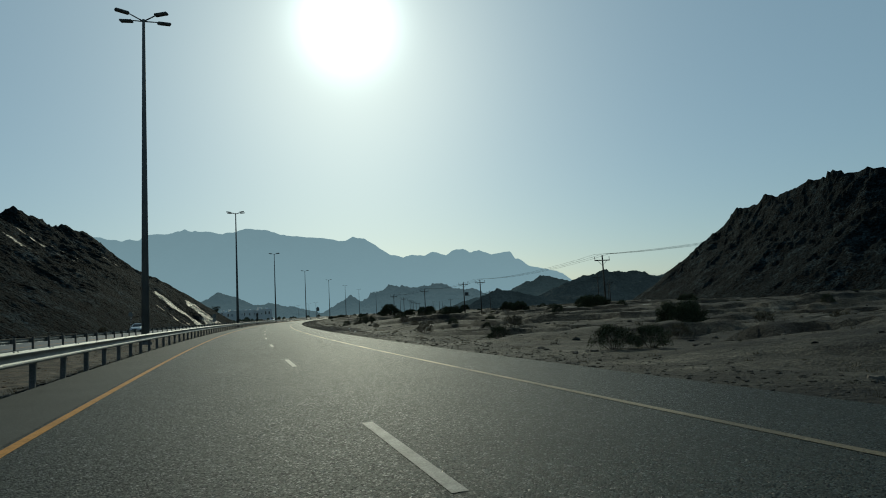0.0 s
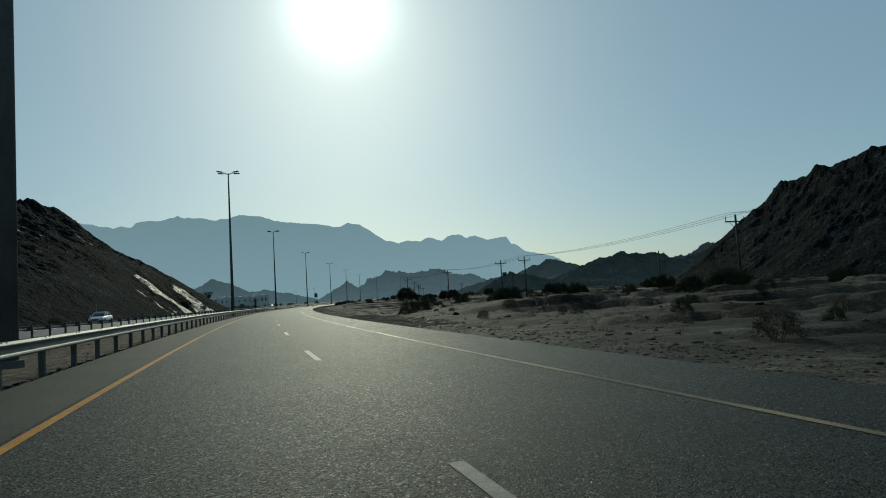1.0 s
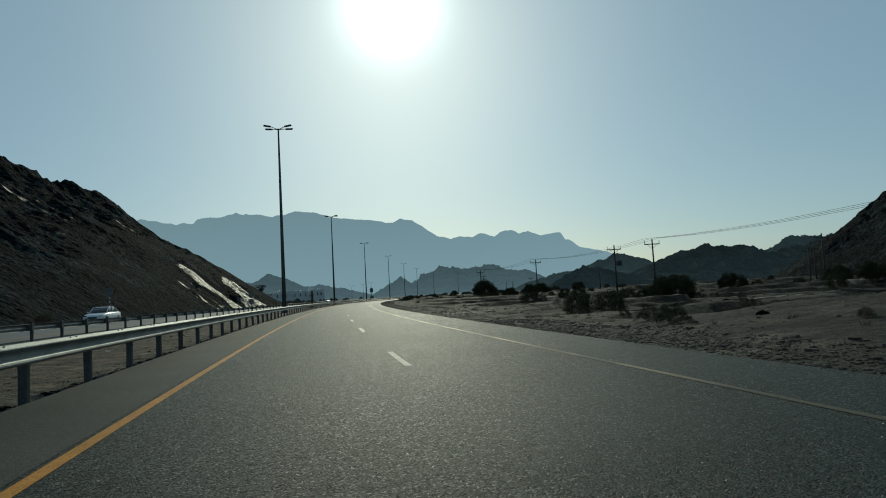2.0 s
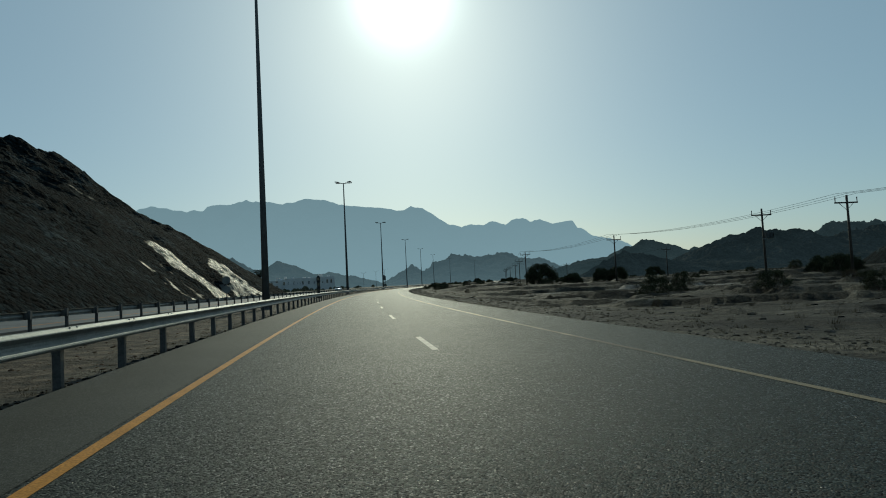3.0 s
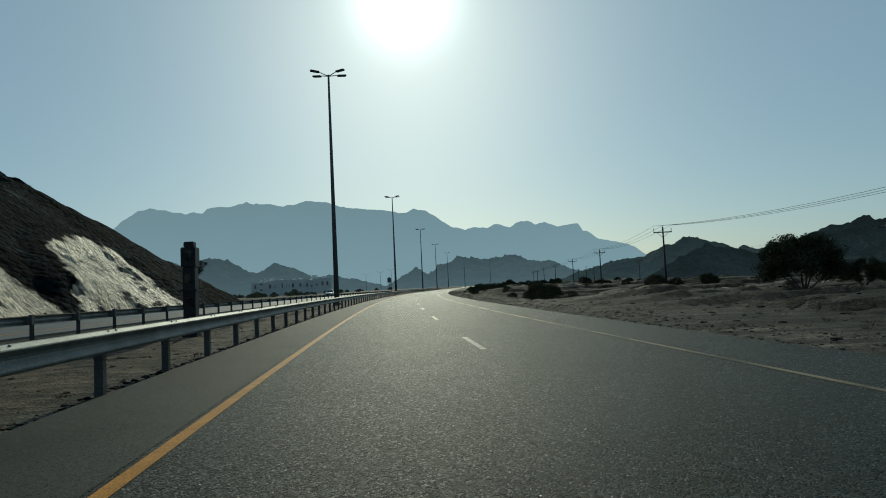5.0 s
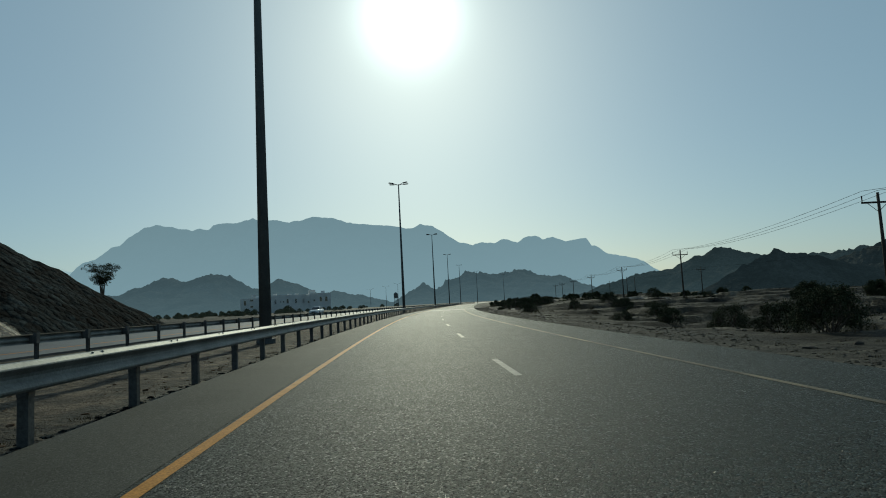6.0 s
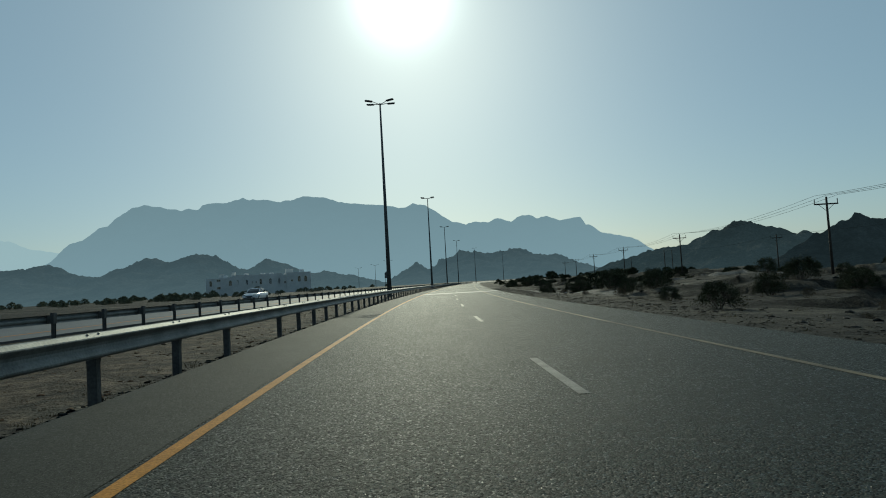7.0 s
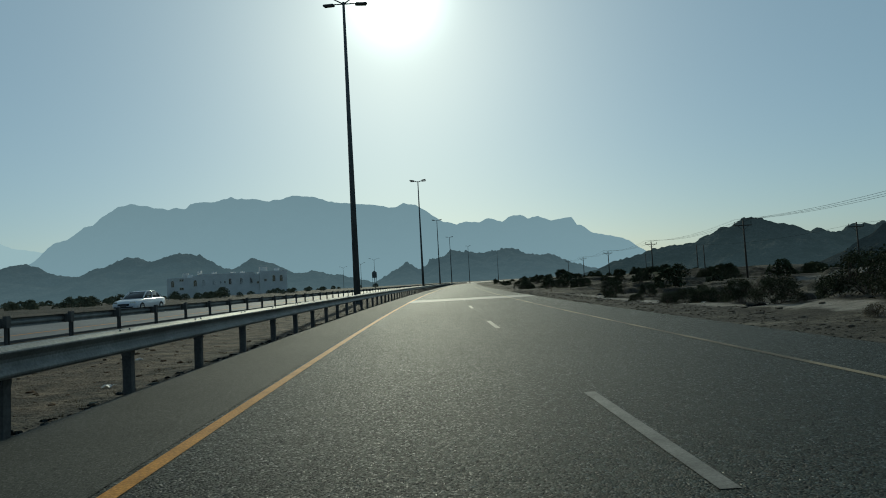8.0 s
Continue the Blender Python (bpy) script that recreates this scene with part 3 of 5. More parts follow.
lamp.matrix_basis = road_pose(134.97 - 85.4, -4.34)
for k in range(0, 8):
    copy_thing(lamp, road_pose(134.97 + 85.4 * k, -4.34))


def side_lamp():
    """A lower lamp post with two arms, on the side road by the villa."""
    root = new("street_lamp")
    bm = bmesh.new()
    tube(bm, (0, 0, -0.8), (0, 0, 12.5), 0.14, 0.07, 10)
    part("pole", bm, M_POLE, root, smooth=True)
    for sx in (-1, 1):
        bm = bmesh.new()
        tube(bm, (0, 0, 12.4), (sx * 1.6, 0, 13.1), 0.05, 0.04, 8)
        part("arm", bm, M_POLE, root)
        bm = bmesh.new()
        box(bm, 0.8, 0.3, 0.14, (sx * 1.9, 0, 13.12), bevel=0.04)
        part("lamp_head", bm, M_POLE, root, "flat grey lamp head")
    return tagged(root, "slender grey double-armed lamp post on the plain", "street lamp", "lamps of the side road")


side = side_lamp()
side.matrix_basis = pose(-34.6, 559.8, 0.2)
for x, y in ((-26.3, 519.0), (-47.0, 601.0)):
    copy_thing(side, pose(x, y, 0.2))


# ---- hills ----
def ridge_field(X, Y, pts, power=1.0):
    """Height of a ridge line: points of x, y, height, half width."""
    Z = np.full(X.shape, -50.0)
    for (x0, y0, h0, w0), (x1, y1, h1, w1) in zip(pts[:-1], pts[1:]):
        dx, dy = x1 - x0, y1 - y0
        t = np.clip(((X - x0) * dx + (Y - y0) * dy) / (dx * dx + dy * dy), 0, 1)
        d = np.hypot(X - x0 - t * dx, Y - y0 - t * dy)
        h, w = h0 + t * (h1 - h0), w0 + t * (w1 - w0)
        u = d / w
        Z = np.maximum(Z, h * (1 - np.minimum(u, 1) ** power) - 0.5 * np.maximum(d - w, 0))
    return Z


def hill(name, label, pts, step, rough, scale, material, power=1.0, pad=10, category="hill", cuts=None):
    xs, ys = [p[0] for p in pts], [p[1] for p in pts]
    w = max(p[3] for p in pts) + pad
    X, Y = np.meshgrid(np.arange(min(xs) - w, max(xs) + w, step), np.arange(min(ys) - w, max(ys) + w, step))
    Z = ridge_field(X, Y, pts, power)
    top = np.clip(Z / max(p[2] for p in pts), 0, 1)
    crag = (ridged(X / scale, Y / scale, 7, 0.58 if cuts else 0.66) - 0.6) * rough * 1.3 + fbm(X / (scale * 3), Y / (scale * 3), 3) * rough
    Z = Z + crag * (0.10 + 0.90 * np.sqrt(top)) * np.clip(1 + Z / 3, 0, 1)
    if cuts:  # cut back along the carriageway, falling away to the nose
        Z = Z - np.clip((Y - 252) / 22, 0, 1.4) * 3.2
        Z = np.minimum(Z, (-25.6 - road_offset(X, Y)[0]) * 0.78 + 0.4 + 0.8 * fbm(X / 4, Y / 4, 3))
    keep = np.maximum(np.maximum(Z[:-1, :-1], Z[1:, :-1]), np.maximum(Z[:-1, 1:], Z[1:, 1:])) > -1.2
    pale = cuts(X, Y, Z) if cuts else None
    if cuts:  # gullies down the flank
        Z = Z + 9.0 * top * (1 - top) * (ridged((Y + 0.7 * Z) / 24, X / 70, 3, 0.5) - 0.62) * np.clip((210 - Y) / 20, 0, 1)
    if cuts:  # quarried faces are smoother, with slanting furrows
        Z = Z - pale * crag * (0.10 + 0.90 * np.sqrt(top)) * 0.7 + pale * 1.5 * (ridged((Y - 0.5 * Z) / 4.6, Z / 16, 4, 0.8) - 0.55)
        Z = Z + cuts(X, Y, Z, True)
    me = grid_mesh(name, X, Y, np.maximum(Z, -3), material, keep, False)
    if cuts:
        co = np.empty(len(me.vertices) * 3)
        me.vertices.foreach_get("co", co)
        co = co.reshape(-1, 3)
        at = me.attributes.new("pale", "FLOAT", "POINT")
        at.data.foreach_set("value", cuts(co[:, 0], co[:, 1], co[:, 2]).astype(np.float32))
    ob = new(name, me)
    return tagged(ob, label, category, kind="structure")


def road_cuts(x, y, z, lift=False):
    """Where the pale inner rock lies bare: two slanting faces and some streaks of scree."""
    wob = 4.0 * fbm(y / 9, z / 6, 5, 0.6)
    soft = lambda v: np.clip(v / 3.0 + 0.5, 0, 1)
    front = soft(x + 63 + wob)
    high = np.maximum(z - 6.5, 0)
    one0, one1 = 200.4 - 0.15 * z + 0.9 * high, 210.0 + 0.12 * z + 0.35 * high
    two0, two1 = 212.6 + 0.35 * z + 0.10 * z * z, 238.0 + 0.1 * z
    one = soft(y - one0 + wob * 0.5) * soft(one1 - y + wob * 0.5) * soft(12.5 - z + wob)
    two = soft(y - two0 + wob * 0.5) * soft(two1 - y + wob) * soft(8.8 - z + wob * 0.6)
    if lift:  # each face is the flank of a spur, turned towards the sun
        ramp = lambda v: np.clip(v / 5.0 + 0.5, 0, 1)
        a = ramp(y - one0) * ramp(one1 - y) * ((one0 + one1) / 2 + 1 - y) * ramp(15 - z)
        b = ramp(y - two0) * ramp(two1 - y) * ((two0 + two1) / 2 + 2 - y) * ramp(10.5 - z)
        return front * np.clip(z / 3, 0, 1) * (0.25 * a + 0.14 * b)
    streak = soft((fbm((y + 0.8 * z) / 4, z / 26, 4) - 0.27) * 14) * soft(z - 12) * 0.5
    seam = soft((ridged((y - 0.5 * z) / 2.4, z / 14, 4, 0.6) - 0.66) * 16) * soft(199 - y) * soft(y - 184) * soft(8 - z) * 0.50
    return np.clip(np.maximum(np.maximum(one, two) * front, np.maximum(streak, seam)), 0, 1)


def blend_rock(name, a, attribute):
    """Rock a with its pale inside laid bare where the mesh says so."""
    m = a.copy()
    m.name = name
    n, l = m.node_tree.nodes, m.node_tree.links
    p = n["Principled BSDF"]
    geo, att = n.new("ShaderNodeNewGeometry"), n.new("ShaderNodeAttribute")
    att.attribute_name = attribute
    no = n.new("ShaderNodeTexNoise")
    no.inputs["Scale"].default_value, no.inputs["Detail"].default_value = 0.5, 8
    l.new(geo.outputs["Position"], no.inputs["Vector"])
    # furrows and cracks along the slope
    sp, slant, across, vec = n.new("ShaderNodeSeparateXYZ"), n.new("ShaderNodeMath"), n.new("ShaderNodeMath"), n.new("ShaderNodeCombineXYZ")
    slant.operation, across.operation = "MULTIPLY_ADD", "MULTIPLY"
    slant.inputs[1].default_value, across.inputs[1].default_value = -0.5, 0.22
    l.new(geo.outputs["Position"], sp.inputs[0])
    l.new(sp.outputs["Z"], slant.inputs[0])
    l.new(sp.outputs["Y"], slant.inputs[2])
    l.new(sp.outputs["Z"], across.inputs[0])
    l.new(slant.outputs[0], vec.inputs["X"])
    l.new(across.outputs[0], vec.inputs["Y"])
    fur = n.new("ShaderNodeTexNoise")
    fur.inputs["Scale"].default_value, fur.inputs["Detail"].default_value, fur.inputs["Roughness"].default_value = 0.9, 12, 0.72
    fur.inputs["Distortion"].default_value = 1.0
    l.new(vec.outputs[0], fur.inputs["Vector"])
    r = n.new("ShaderNodeValToRGB")
    r.color_ramp.elements.new(0.5)
    for e, (at, col) in zip(r.color_ramp.elements, ((0.42, (0.035, 0.031, 0.026)), (0.48, (0.40, 0.32, 0.21)), (0.545, (0.93, 0.78, 0.54)))):
        e.position, e.color = at, (*col, 1)
    bump = n.new("ShaderNodeBump")
    bump.inputs["Distance"].default_value = 0.9
    l.new(fur.outputs["Fac"], bump.inputs["Height"])
    l.new(p.inputs["Normal"].links[0].from_socket, bump.inputs["Normal"])
    l.new(bump.outputs["Normal"], p.inputs["Normal"])
    l.new(fur.outputs["Fac"], r.inputs["Fac"])
    # thin open cracks between the slabs
    wob, slab, gap, crack = n.new("ShaderNodeVectorMath"), n.new("ShaderNodeTexVoronoi"), n.new("ShaderNodeMapRange"), n.new("ShaderNodeMix")
    wob.operation = "MULTIPLY_ADD"
    wob.inputs[1].default_value = (0.9, 0.9, 0.9)
    l.new(fur.outputs["Color"], wob.inputs[0])
    l.new(vec.outputs[0], wob.inputs[2])
    slab.feature = "DISTANCE_TO_EDGE"
    slab.inputs["Scale"].default_value = 0.75
    l.new(wob.outputs[0], slab.inputs["Vector"])
    gap.inputs["From Max"].default_value = 0.10
    gap.inputs["To Min"].default_value, gap.inputs["To Max"].default_value = 0.22, 1.0
    l.new(slab.outputs["Distance"], gap.inputs["Value"])
    crack.data_type, crack.blend_type = "RGBA", "MULTIPLY"
    crack.inputs["Factor"].default_value = 1.0
    l.new(r.outputs["Color"], crack.inputs["A"])
    l.new(gap.outputs[0], crack.inputs["B"])
    mx = n.new("ShaderNodeMix")
    mx.data_type = "RGBA"
    edge, cut = n.new("ShaderNodeMath"), n.new("ShaderNodeMapRange")
    edge.operation = "MULTIPLY_ADD"
    edge.inputs[1].default_value = 0.9
    l.new(no.outputs["Fac"], edge.inputs[0])
    l.new(att.outputs["Fac"], edge.inputs[2])
    cut.inputs["From Min"].default_value, cut.inputs["From Max"].default_value = 0.86, 1.0
    l.new(edge.outputs[0], cut.inputs["Value"])
    l.new(cut.outputs[0], mx.inputs["Factor"])
    l.new(p.inputs["Base Color"].links[0].from_socket, mx.inputs["A"])
    l.new(crack.outputs["Result"], mx.inputs["B"])
    l.new(mx.outputs["Result"], p.inputs["Base Color"])
    # the freshly broken faces are glossier than the weathered rock
    for socket, dull, fresh in (("Roughness", 0.92, 0.55), ("Specular IOR Level", 0.02, 0.46)):
        gloss = n.new("ShaderNodeMapRange")
        gloss.inputs["To Min"].default_value, gloss.inputs["To Max"].default_value = dull, fresh
        l.new(cut.outputs[0], gloss.inputs["Value"])
        l.new(gloss.outputs[0], p.inputs[socket])
    depth = n.new("ShaderNodeMapRange")
    depth.inputs["To Min"].default_value, depth.inputs["To Max"].default_value = 0.2, 1.0
    l.new(cut.outputs[0], depth.inputs["Value"])
    l.new(depth.outputs[0], bump.inputs["Strength"])
    return m


M_CUTROCK = blend_rock("dark_rock_with_pale_cuts", M_DARKROCK, "pale")
left_hill = hill("hill_left", "dark rocky hill with pale road cuts across the carriageway",
     [(-105, 40, 37, 62), (-98, 140, 37, 58), (-92, 195, 36, 52), (-91, 233, 34.6, 50), (-82, 243, 26.5, 42), (-74, 253, 19, 34), (-67, 263, 11.0, 25), (-63, 269, 4.5, 14), (-60, 273, 0.8, 8), (-58, 276, 0.0, 5)], 0.5, 5.2, 15, M_CUTROCK, power=0.92, cuts=road_cuts)
hill("hill_right", "dark craggy rock hill beyond the bushes",
     [(250, 60, 40, 90), (200, 140, 34, 66), (176, 175, 37, 52), (175, 192, 41, 52), (175, 248, 41.5, 48), (175, 266, 29, 38), (178, 278, 23, 34), (182, 300, 11, 26), (190, 330, 2, 18)], 1.2, 8.5, 20, M_DARKROCK, power=0.72)
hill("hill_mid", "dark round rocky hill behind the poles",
     [(128, 392, 3, 22), (146, 396, 10, 30), (160, 400, 17, 44), (176, 400, 20, 50), (196, 402, 17, 50), (230, 410, 16, 55), (270, 430, 22, 65)], 1.3, 9.5, 17, M_MIDROCK_HAZE, power=0.95)
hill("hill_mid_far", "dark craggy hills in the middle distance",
     [(108, 640, 2, 24), (128, 630, 10, 34), (142, 625, 15, 42), (172, 620, 16, 50), (192, 620, 27, 60), (206, 620, 32, 62), (228, 620, 26, 62), (250, 622, 22, 62), (275, 625, 24, 70), (350, 630, 28, 80), (405, 630, 40, 100), (520, 620, 36, 120)], 1.7, 14.0, 24, M_MIDROCK_FAR_HAZE, power=0.9)
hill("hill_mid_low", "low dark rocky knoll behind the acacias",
     [(71, 378, 0, 5), (77, 376, 3.5, 8), (84, 375, 8.0, 11), (94, 372, 12.6, 14), (102, 372, 11.4, 14), (112, 372, 8, 13), (130, 372, 5, 12), (150, 374, 2, 10)], 0.9, 2.8, 10, M_MIDROCK_HAZE, power=0.85)


def crest(name, label, outline, y0, depth, step, rough, scale, material):
    """A long mountain front: outline gives x and height of its crest, y0 its distance."""
    xs = np.arange(outline[0][0], outline[-1][0], step)
    hs = np.interp(xs, [p[0] for p in outline], [p[1] for p in outline])
    v = np.concatenate([np.linspace(0, 1, 40), np.linspace(1.05, 1.6, 10)])
    X, V = np.meshgrid(xs, v)
    prof = np.where(V <= 1, V ** 0.9, 1 - (V - 1) * 1.5)
    Y = y0 - depth + V * depth + fbm(X / (scale * 2), V * 2, 3) * depth * 0.3
    Z = hs[None, :] * prof + (ridged(X / scale, Y / scale, 6) - 0.62) * rough * (0.15 + np.clip(prof, 0, 1)) + fbm(X / (scale * 0.16), Y / (scale * 0.16), 4) * rough * 0.42 * np.clip(prof, 0, 1)
    ob = new(name, grid_mesh(name, X, Y, Z - 4, material))
    return tagged(ob, label, "mountain", kind="structure")


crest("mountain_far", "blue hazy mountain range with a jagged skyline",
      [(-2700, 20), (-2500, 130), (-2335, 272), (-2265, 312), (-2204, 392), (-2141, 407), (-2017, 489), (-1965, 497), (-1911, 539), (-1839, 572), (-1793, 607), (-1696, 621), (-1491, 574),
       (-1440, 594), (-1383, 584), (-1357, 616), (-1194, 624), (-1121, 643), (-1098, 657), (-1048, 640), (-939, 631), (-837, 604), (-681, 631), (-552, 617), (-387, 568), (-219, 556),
       (-51, 522), (-13, 524), (38, 556), (120, 533), (212, 468), (304, 406), (361, 399), (520, 340), (760, 200), (1000, 30)], 4300, 700, 8, 26, 200, M_FARROCK_HAZE)
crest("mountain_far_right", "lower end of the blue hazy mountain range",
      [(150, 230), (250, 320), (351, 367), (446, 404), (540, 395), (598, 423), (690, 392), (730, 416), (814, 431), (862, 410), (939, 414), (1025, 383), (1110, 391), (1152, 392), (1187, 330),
       (1214, 336), (1288, 291), (1486, 243), (1524, 222), (1579, 174), (1642, 136), (1727, 71), (1900, 50), (2300, 30)], 4200, 600, 7, 22, 170, M_FARROCK_HAZE)
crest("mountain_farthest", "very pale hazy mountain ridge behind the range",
      [(-4200, 500), (-3531, 609), (-2787, 453), (-2637, 406), (-2467, 369), (-2000, 180)], 4640, 300, 20, 40, 200, M_FARROCK_PALE_HAZE)
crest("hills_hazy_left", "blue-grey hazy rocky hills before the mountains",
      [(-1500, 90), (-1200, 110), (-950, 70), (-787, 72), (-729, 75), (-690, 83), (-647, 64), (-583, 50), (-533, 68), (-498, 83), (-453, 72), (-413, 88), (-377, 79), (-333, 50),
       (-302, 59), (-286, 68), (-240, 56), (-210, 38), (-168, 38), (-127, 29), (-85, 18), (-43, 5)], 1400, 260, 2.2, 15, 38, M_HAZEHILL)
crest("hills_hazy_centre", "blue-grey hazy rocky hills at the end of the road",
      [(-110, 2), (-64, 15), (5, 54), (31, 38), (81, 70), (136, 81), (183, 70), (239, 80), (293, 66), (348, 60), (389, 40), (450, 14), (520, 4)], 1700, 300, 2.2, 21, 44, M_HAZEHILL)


# ---- utility poles ----
def utility_pole(h, arm=True):
    root = new("utility_pole")
    bm = bmesh.new()
    tube(bm, (0, 0, -0.6), (0, 0, h), 0.15, 0.10, 9)
    part("pole", bm, M_WOOD, root, smooth=True)
    if arm:
        bm = bmesh.new()
        box(bm, 2.5, 0.12, 0.14, (0, 0.11, h - 0.75))
        part("cross_arm", bm, M_WOOD, root)
        for x in (-1.2, 0, 1.2):
            bm = bmesh.new()
            tube(bm, (x, 0.11, h - 0.70), (x, 0.11, h - 0.2), 0.035, 0.05, 8)
            part("insulator", bm, M_BLACK, root)
        for sx in (-1, 1):
            bm = bmesh.new()
            tube(bm, (0, 0.09, h - 1.5), (sx * 0.8, 0.11, h - 0.8), 0.025, 0.025, 6)
            part("brace", bm, M_WOOD, root)
    return root


POLES = [(30, 56), (83.3, 52), (144.7, 50.7), (156.5, 49.3), (191.5, 44.2), (239.7, 37.6), (296.4, 43.2), (350, 46.4), (397, 47.2), (441, 47.8), (490, 49.5), (540, 51)]
POLES_BACK = [(150, 84), (168, 95.6), (171, 96.5), (252, 77.7), (361, 69.9), (407, 61), (414, 65.4), (480, 70)]
first = None
for s, o in POLES:
    x, y = on_road(s, o)
    m = road_pose(s, o, min(max(float(ground_height(x, y)), -0.4), 0.1))
    if first is None:
        first = utility_pole(8.4)
        tagged(first, "dark wooden utility pole with a cross-arm and insulators", "utility pole", "poles of the power line")
        first.matrix_basis = m
    else:
        copy_thing(first, m)


def wire(s0, o0, s1, o1, dx, z0, z1, sag):
    """One sagging wire between two poles."""
    bm = bmesh.new()
    pts = []
    for i in range(11):
        t = i / 10
        x, y = on_road(s0 + (s1 - s0) * t, o0 + (o1 - o0) * t + dx)
        pts.append((float(x), float(y), z0 + (z1 - z0) * t - 4 * sag * t * (1 - t)))
    rings = [[bm.verts.new((p[0] + 0.016 * math.cos(a * 1.2566), p[1], p[2] + 0.016 * math.sin(a * 1.2566))) for a in range(5)] for p in pts]
    for a, b in zip(rings[:-1], rings[1:]):
        for k in range(5):
            bm.faces.new((a[k], a[(k + 1) % 5], b[(k + 1) % 5], b[k]))
    return bm


def foot(s, o):
    x, y = on_road(s, o)
    return float(ground_height(x, y))


line = tagged(new("power_line"), "thin dark overhead power wires sagging between the poles", "power line")
chain = [p for p in POLES if p != (156.5, 49.3)]
for (s0, o0), (s1, o1) in zip(chain[:-1], chain[1:]):
    for dx in (-1.2, 0, 1.2):
        part("wire", wire(s0, o0, s1, o1, dx, 8.15, 8.15, 0.9), M_WIRE, line)
plain = None
for i, (s, o) in enumerate(POLES_BACK):
    m = road_pose(s, o, foot(s, o))
    if i < 5:
        copy_thing(first, m)
    elif plain is None:
        plain = utility_pole(8.2, False)
        tagged(plain, "plain dark wooden pole without a cross-arm", "utility pole", "plain poles behind the power line")
        plain.matrix_basis = m
    else:
        copy_thing(plain, m)
for (s0, o0), (s1, o1) in zip(POLES_BACK[3:5], POLES_BACK[4:6]):
    part("wire", wire(s0, o0, s1, o1, 0, foot(s0, o0) + 8.2, foot(s1, o1) + 8.2, 1.0), M_WIRE, line)
# transformer between the twin poles
tr = tagged(new("transformer"), "grey pole-mounted transformer between two wooden poles", "transformer")
bm = bmesh.new()
box(bm, 0.9, 0.55, 0.8, (0, 0, 0), bevel=0.06)
part("tank", bm, M_POLE, tr)
for k in range(5):
    bm = bmesh.new()
    box(bm, 0.04, 0.14, 0.6, (-0.36 + 0.18 * k, -0.34, -0.03))
    part("cooling_fin", bm, M_POLE, tr)
bm = bmesh.new()
box(bm, 1.6, 0.25, 0.12, (0, 0, -0.45))
part("bracket", bm, M_GALV, tr)
tr.matrix_basis = road_pose(156.5, 50.0, 5.0)


# ---- building across the road ----
def building():
    root = new("villa")
    L, D, H = 50.0, 16.0, 8.0

    def wall(name, x0, x1, z1, y0, y1, label=""):
        bm = bmesh.new()
        box(bm, x1 - x0, y1 - y0, z1 + 1.0, ((x0 + x1) / 2, (y0 + y1) / 2, (z1 - 1.0) / 2), bevel=0.05)
        return part(name, bm, M_PLASTER, root, label)

    wall("wall", 0, 10, 7.2, 0.0, D)
    wall("wall", 10.0, 38, 7.6, 0.35, D)
    wall("wall", 38.0, L, 8.4, -0.6, D)
    wall("parapet", 12, 36, 8.2, 0.30, 0.55)
    wall("stair_tower", 38.5, 42.0, 10.2, 5, 9)
    wall("rooftop_room", 6, 8.5, 9.0, 4, 7)

    def window(x, z, w, h, y, arch):
        bm = bmesh.new()
        n = 8 if arch else 1
        top = [(x + w / 2 * math.cos(math.pi * i / n), z + h + (w / 2 * math.sin(math.pi * i / n) if arch else 0)) for i in range(n + 1)]
        ring = [(x + w / 2, z)] + top + [(x - w / 2, z)]
        front = [bm.verts.new((a, y - 0.05, b)) for a, b in ring]
        back = [bm.verts.new((a, y + 0.12, b)) for a, b in ring]
        bm.faces.new(front)
        for i in range(len(ring)):
            j = (i + 1) % len(ring)
            bm.faces.new((front[j], front[i], back[i], back[j]))
        win = part("window", bm, M_GLASS, root, "dark arched window" if arch else "dark window")
        bm = bmesh.new()
        box(bm, w + 0.3, 0.14, 0.10, (x, y - 0.09, z - 0.05))
        part("sill", bm, M_PLASTER, win)
        bm = bmesh.new()
        box(bm, 0.06, 0.05, h, (x, y - 0.08, z + h / 2))
        part("mullion", bm, M_PLASTER, win)

    for x in (2.2,):
        window(x, 4.1, 1.0, 1.7, 0.0, True)
    for x in (5.8,):
        window(x, 6.0, 1.6, 0.7, 0.0, False)
        window(x, 2.9, 1.5, 0.8, 0.0, False)
    for x in (11.2, 14.6, 18.8, 25.5, 30.2, 34.4):
        window(x, 4.1, 1.1, 1.6, 0.35, True)
    for x in (21.6, 23.3):
        window(x, 4.6, 0.5, 0.8, 0.35, False)
    for x in (44.2, 47.4):
        window(x, 4.4, 1.2, 1.7, -0.6, True)
    for x, z in ((37.3, 4.0), (40.5, 4.6)):
        window(x, z, 0.9, 0.8, -0.6 if x > 38 else 0.35, False)
    for x, y, r, h in ((13.0, 6, 1.0, 2.0), (19.0, 8, 1.1, 1.4)):
        bm = bmesh.new()
        tube(bm, (x, y, 7.5), (x, y, 7.7 + h), r, r * 0.95, 16)
        part("water_tank", bm, M_PLASTER, root, "white rooftop water tank", True)
    for x, y, z in ((9.2, 3.0, 7.2), (27.0, 4.0, 7.6), (31.0, 4.5, 7.6), (46.0, 3.0, 8.4)):
        bm = bmesh.new()
        box(bm, 2.2, 1.4, 1.2, (x, y, z + 0.55), bevel=0.05)
        part("rooftop_unit", bm, M_LITTER, root, "white rooftop cooling unit")
    return tagged(root, "two-storey white plastered villa with arched windows and roof tanks", "house")


villa = building()
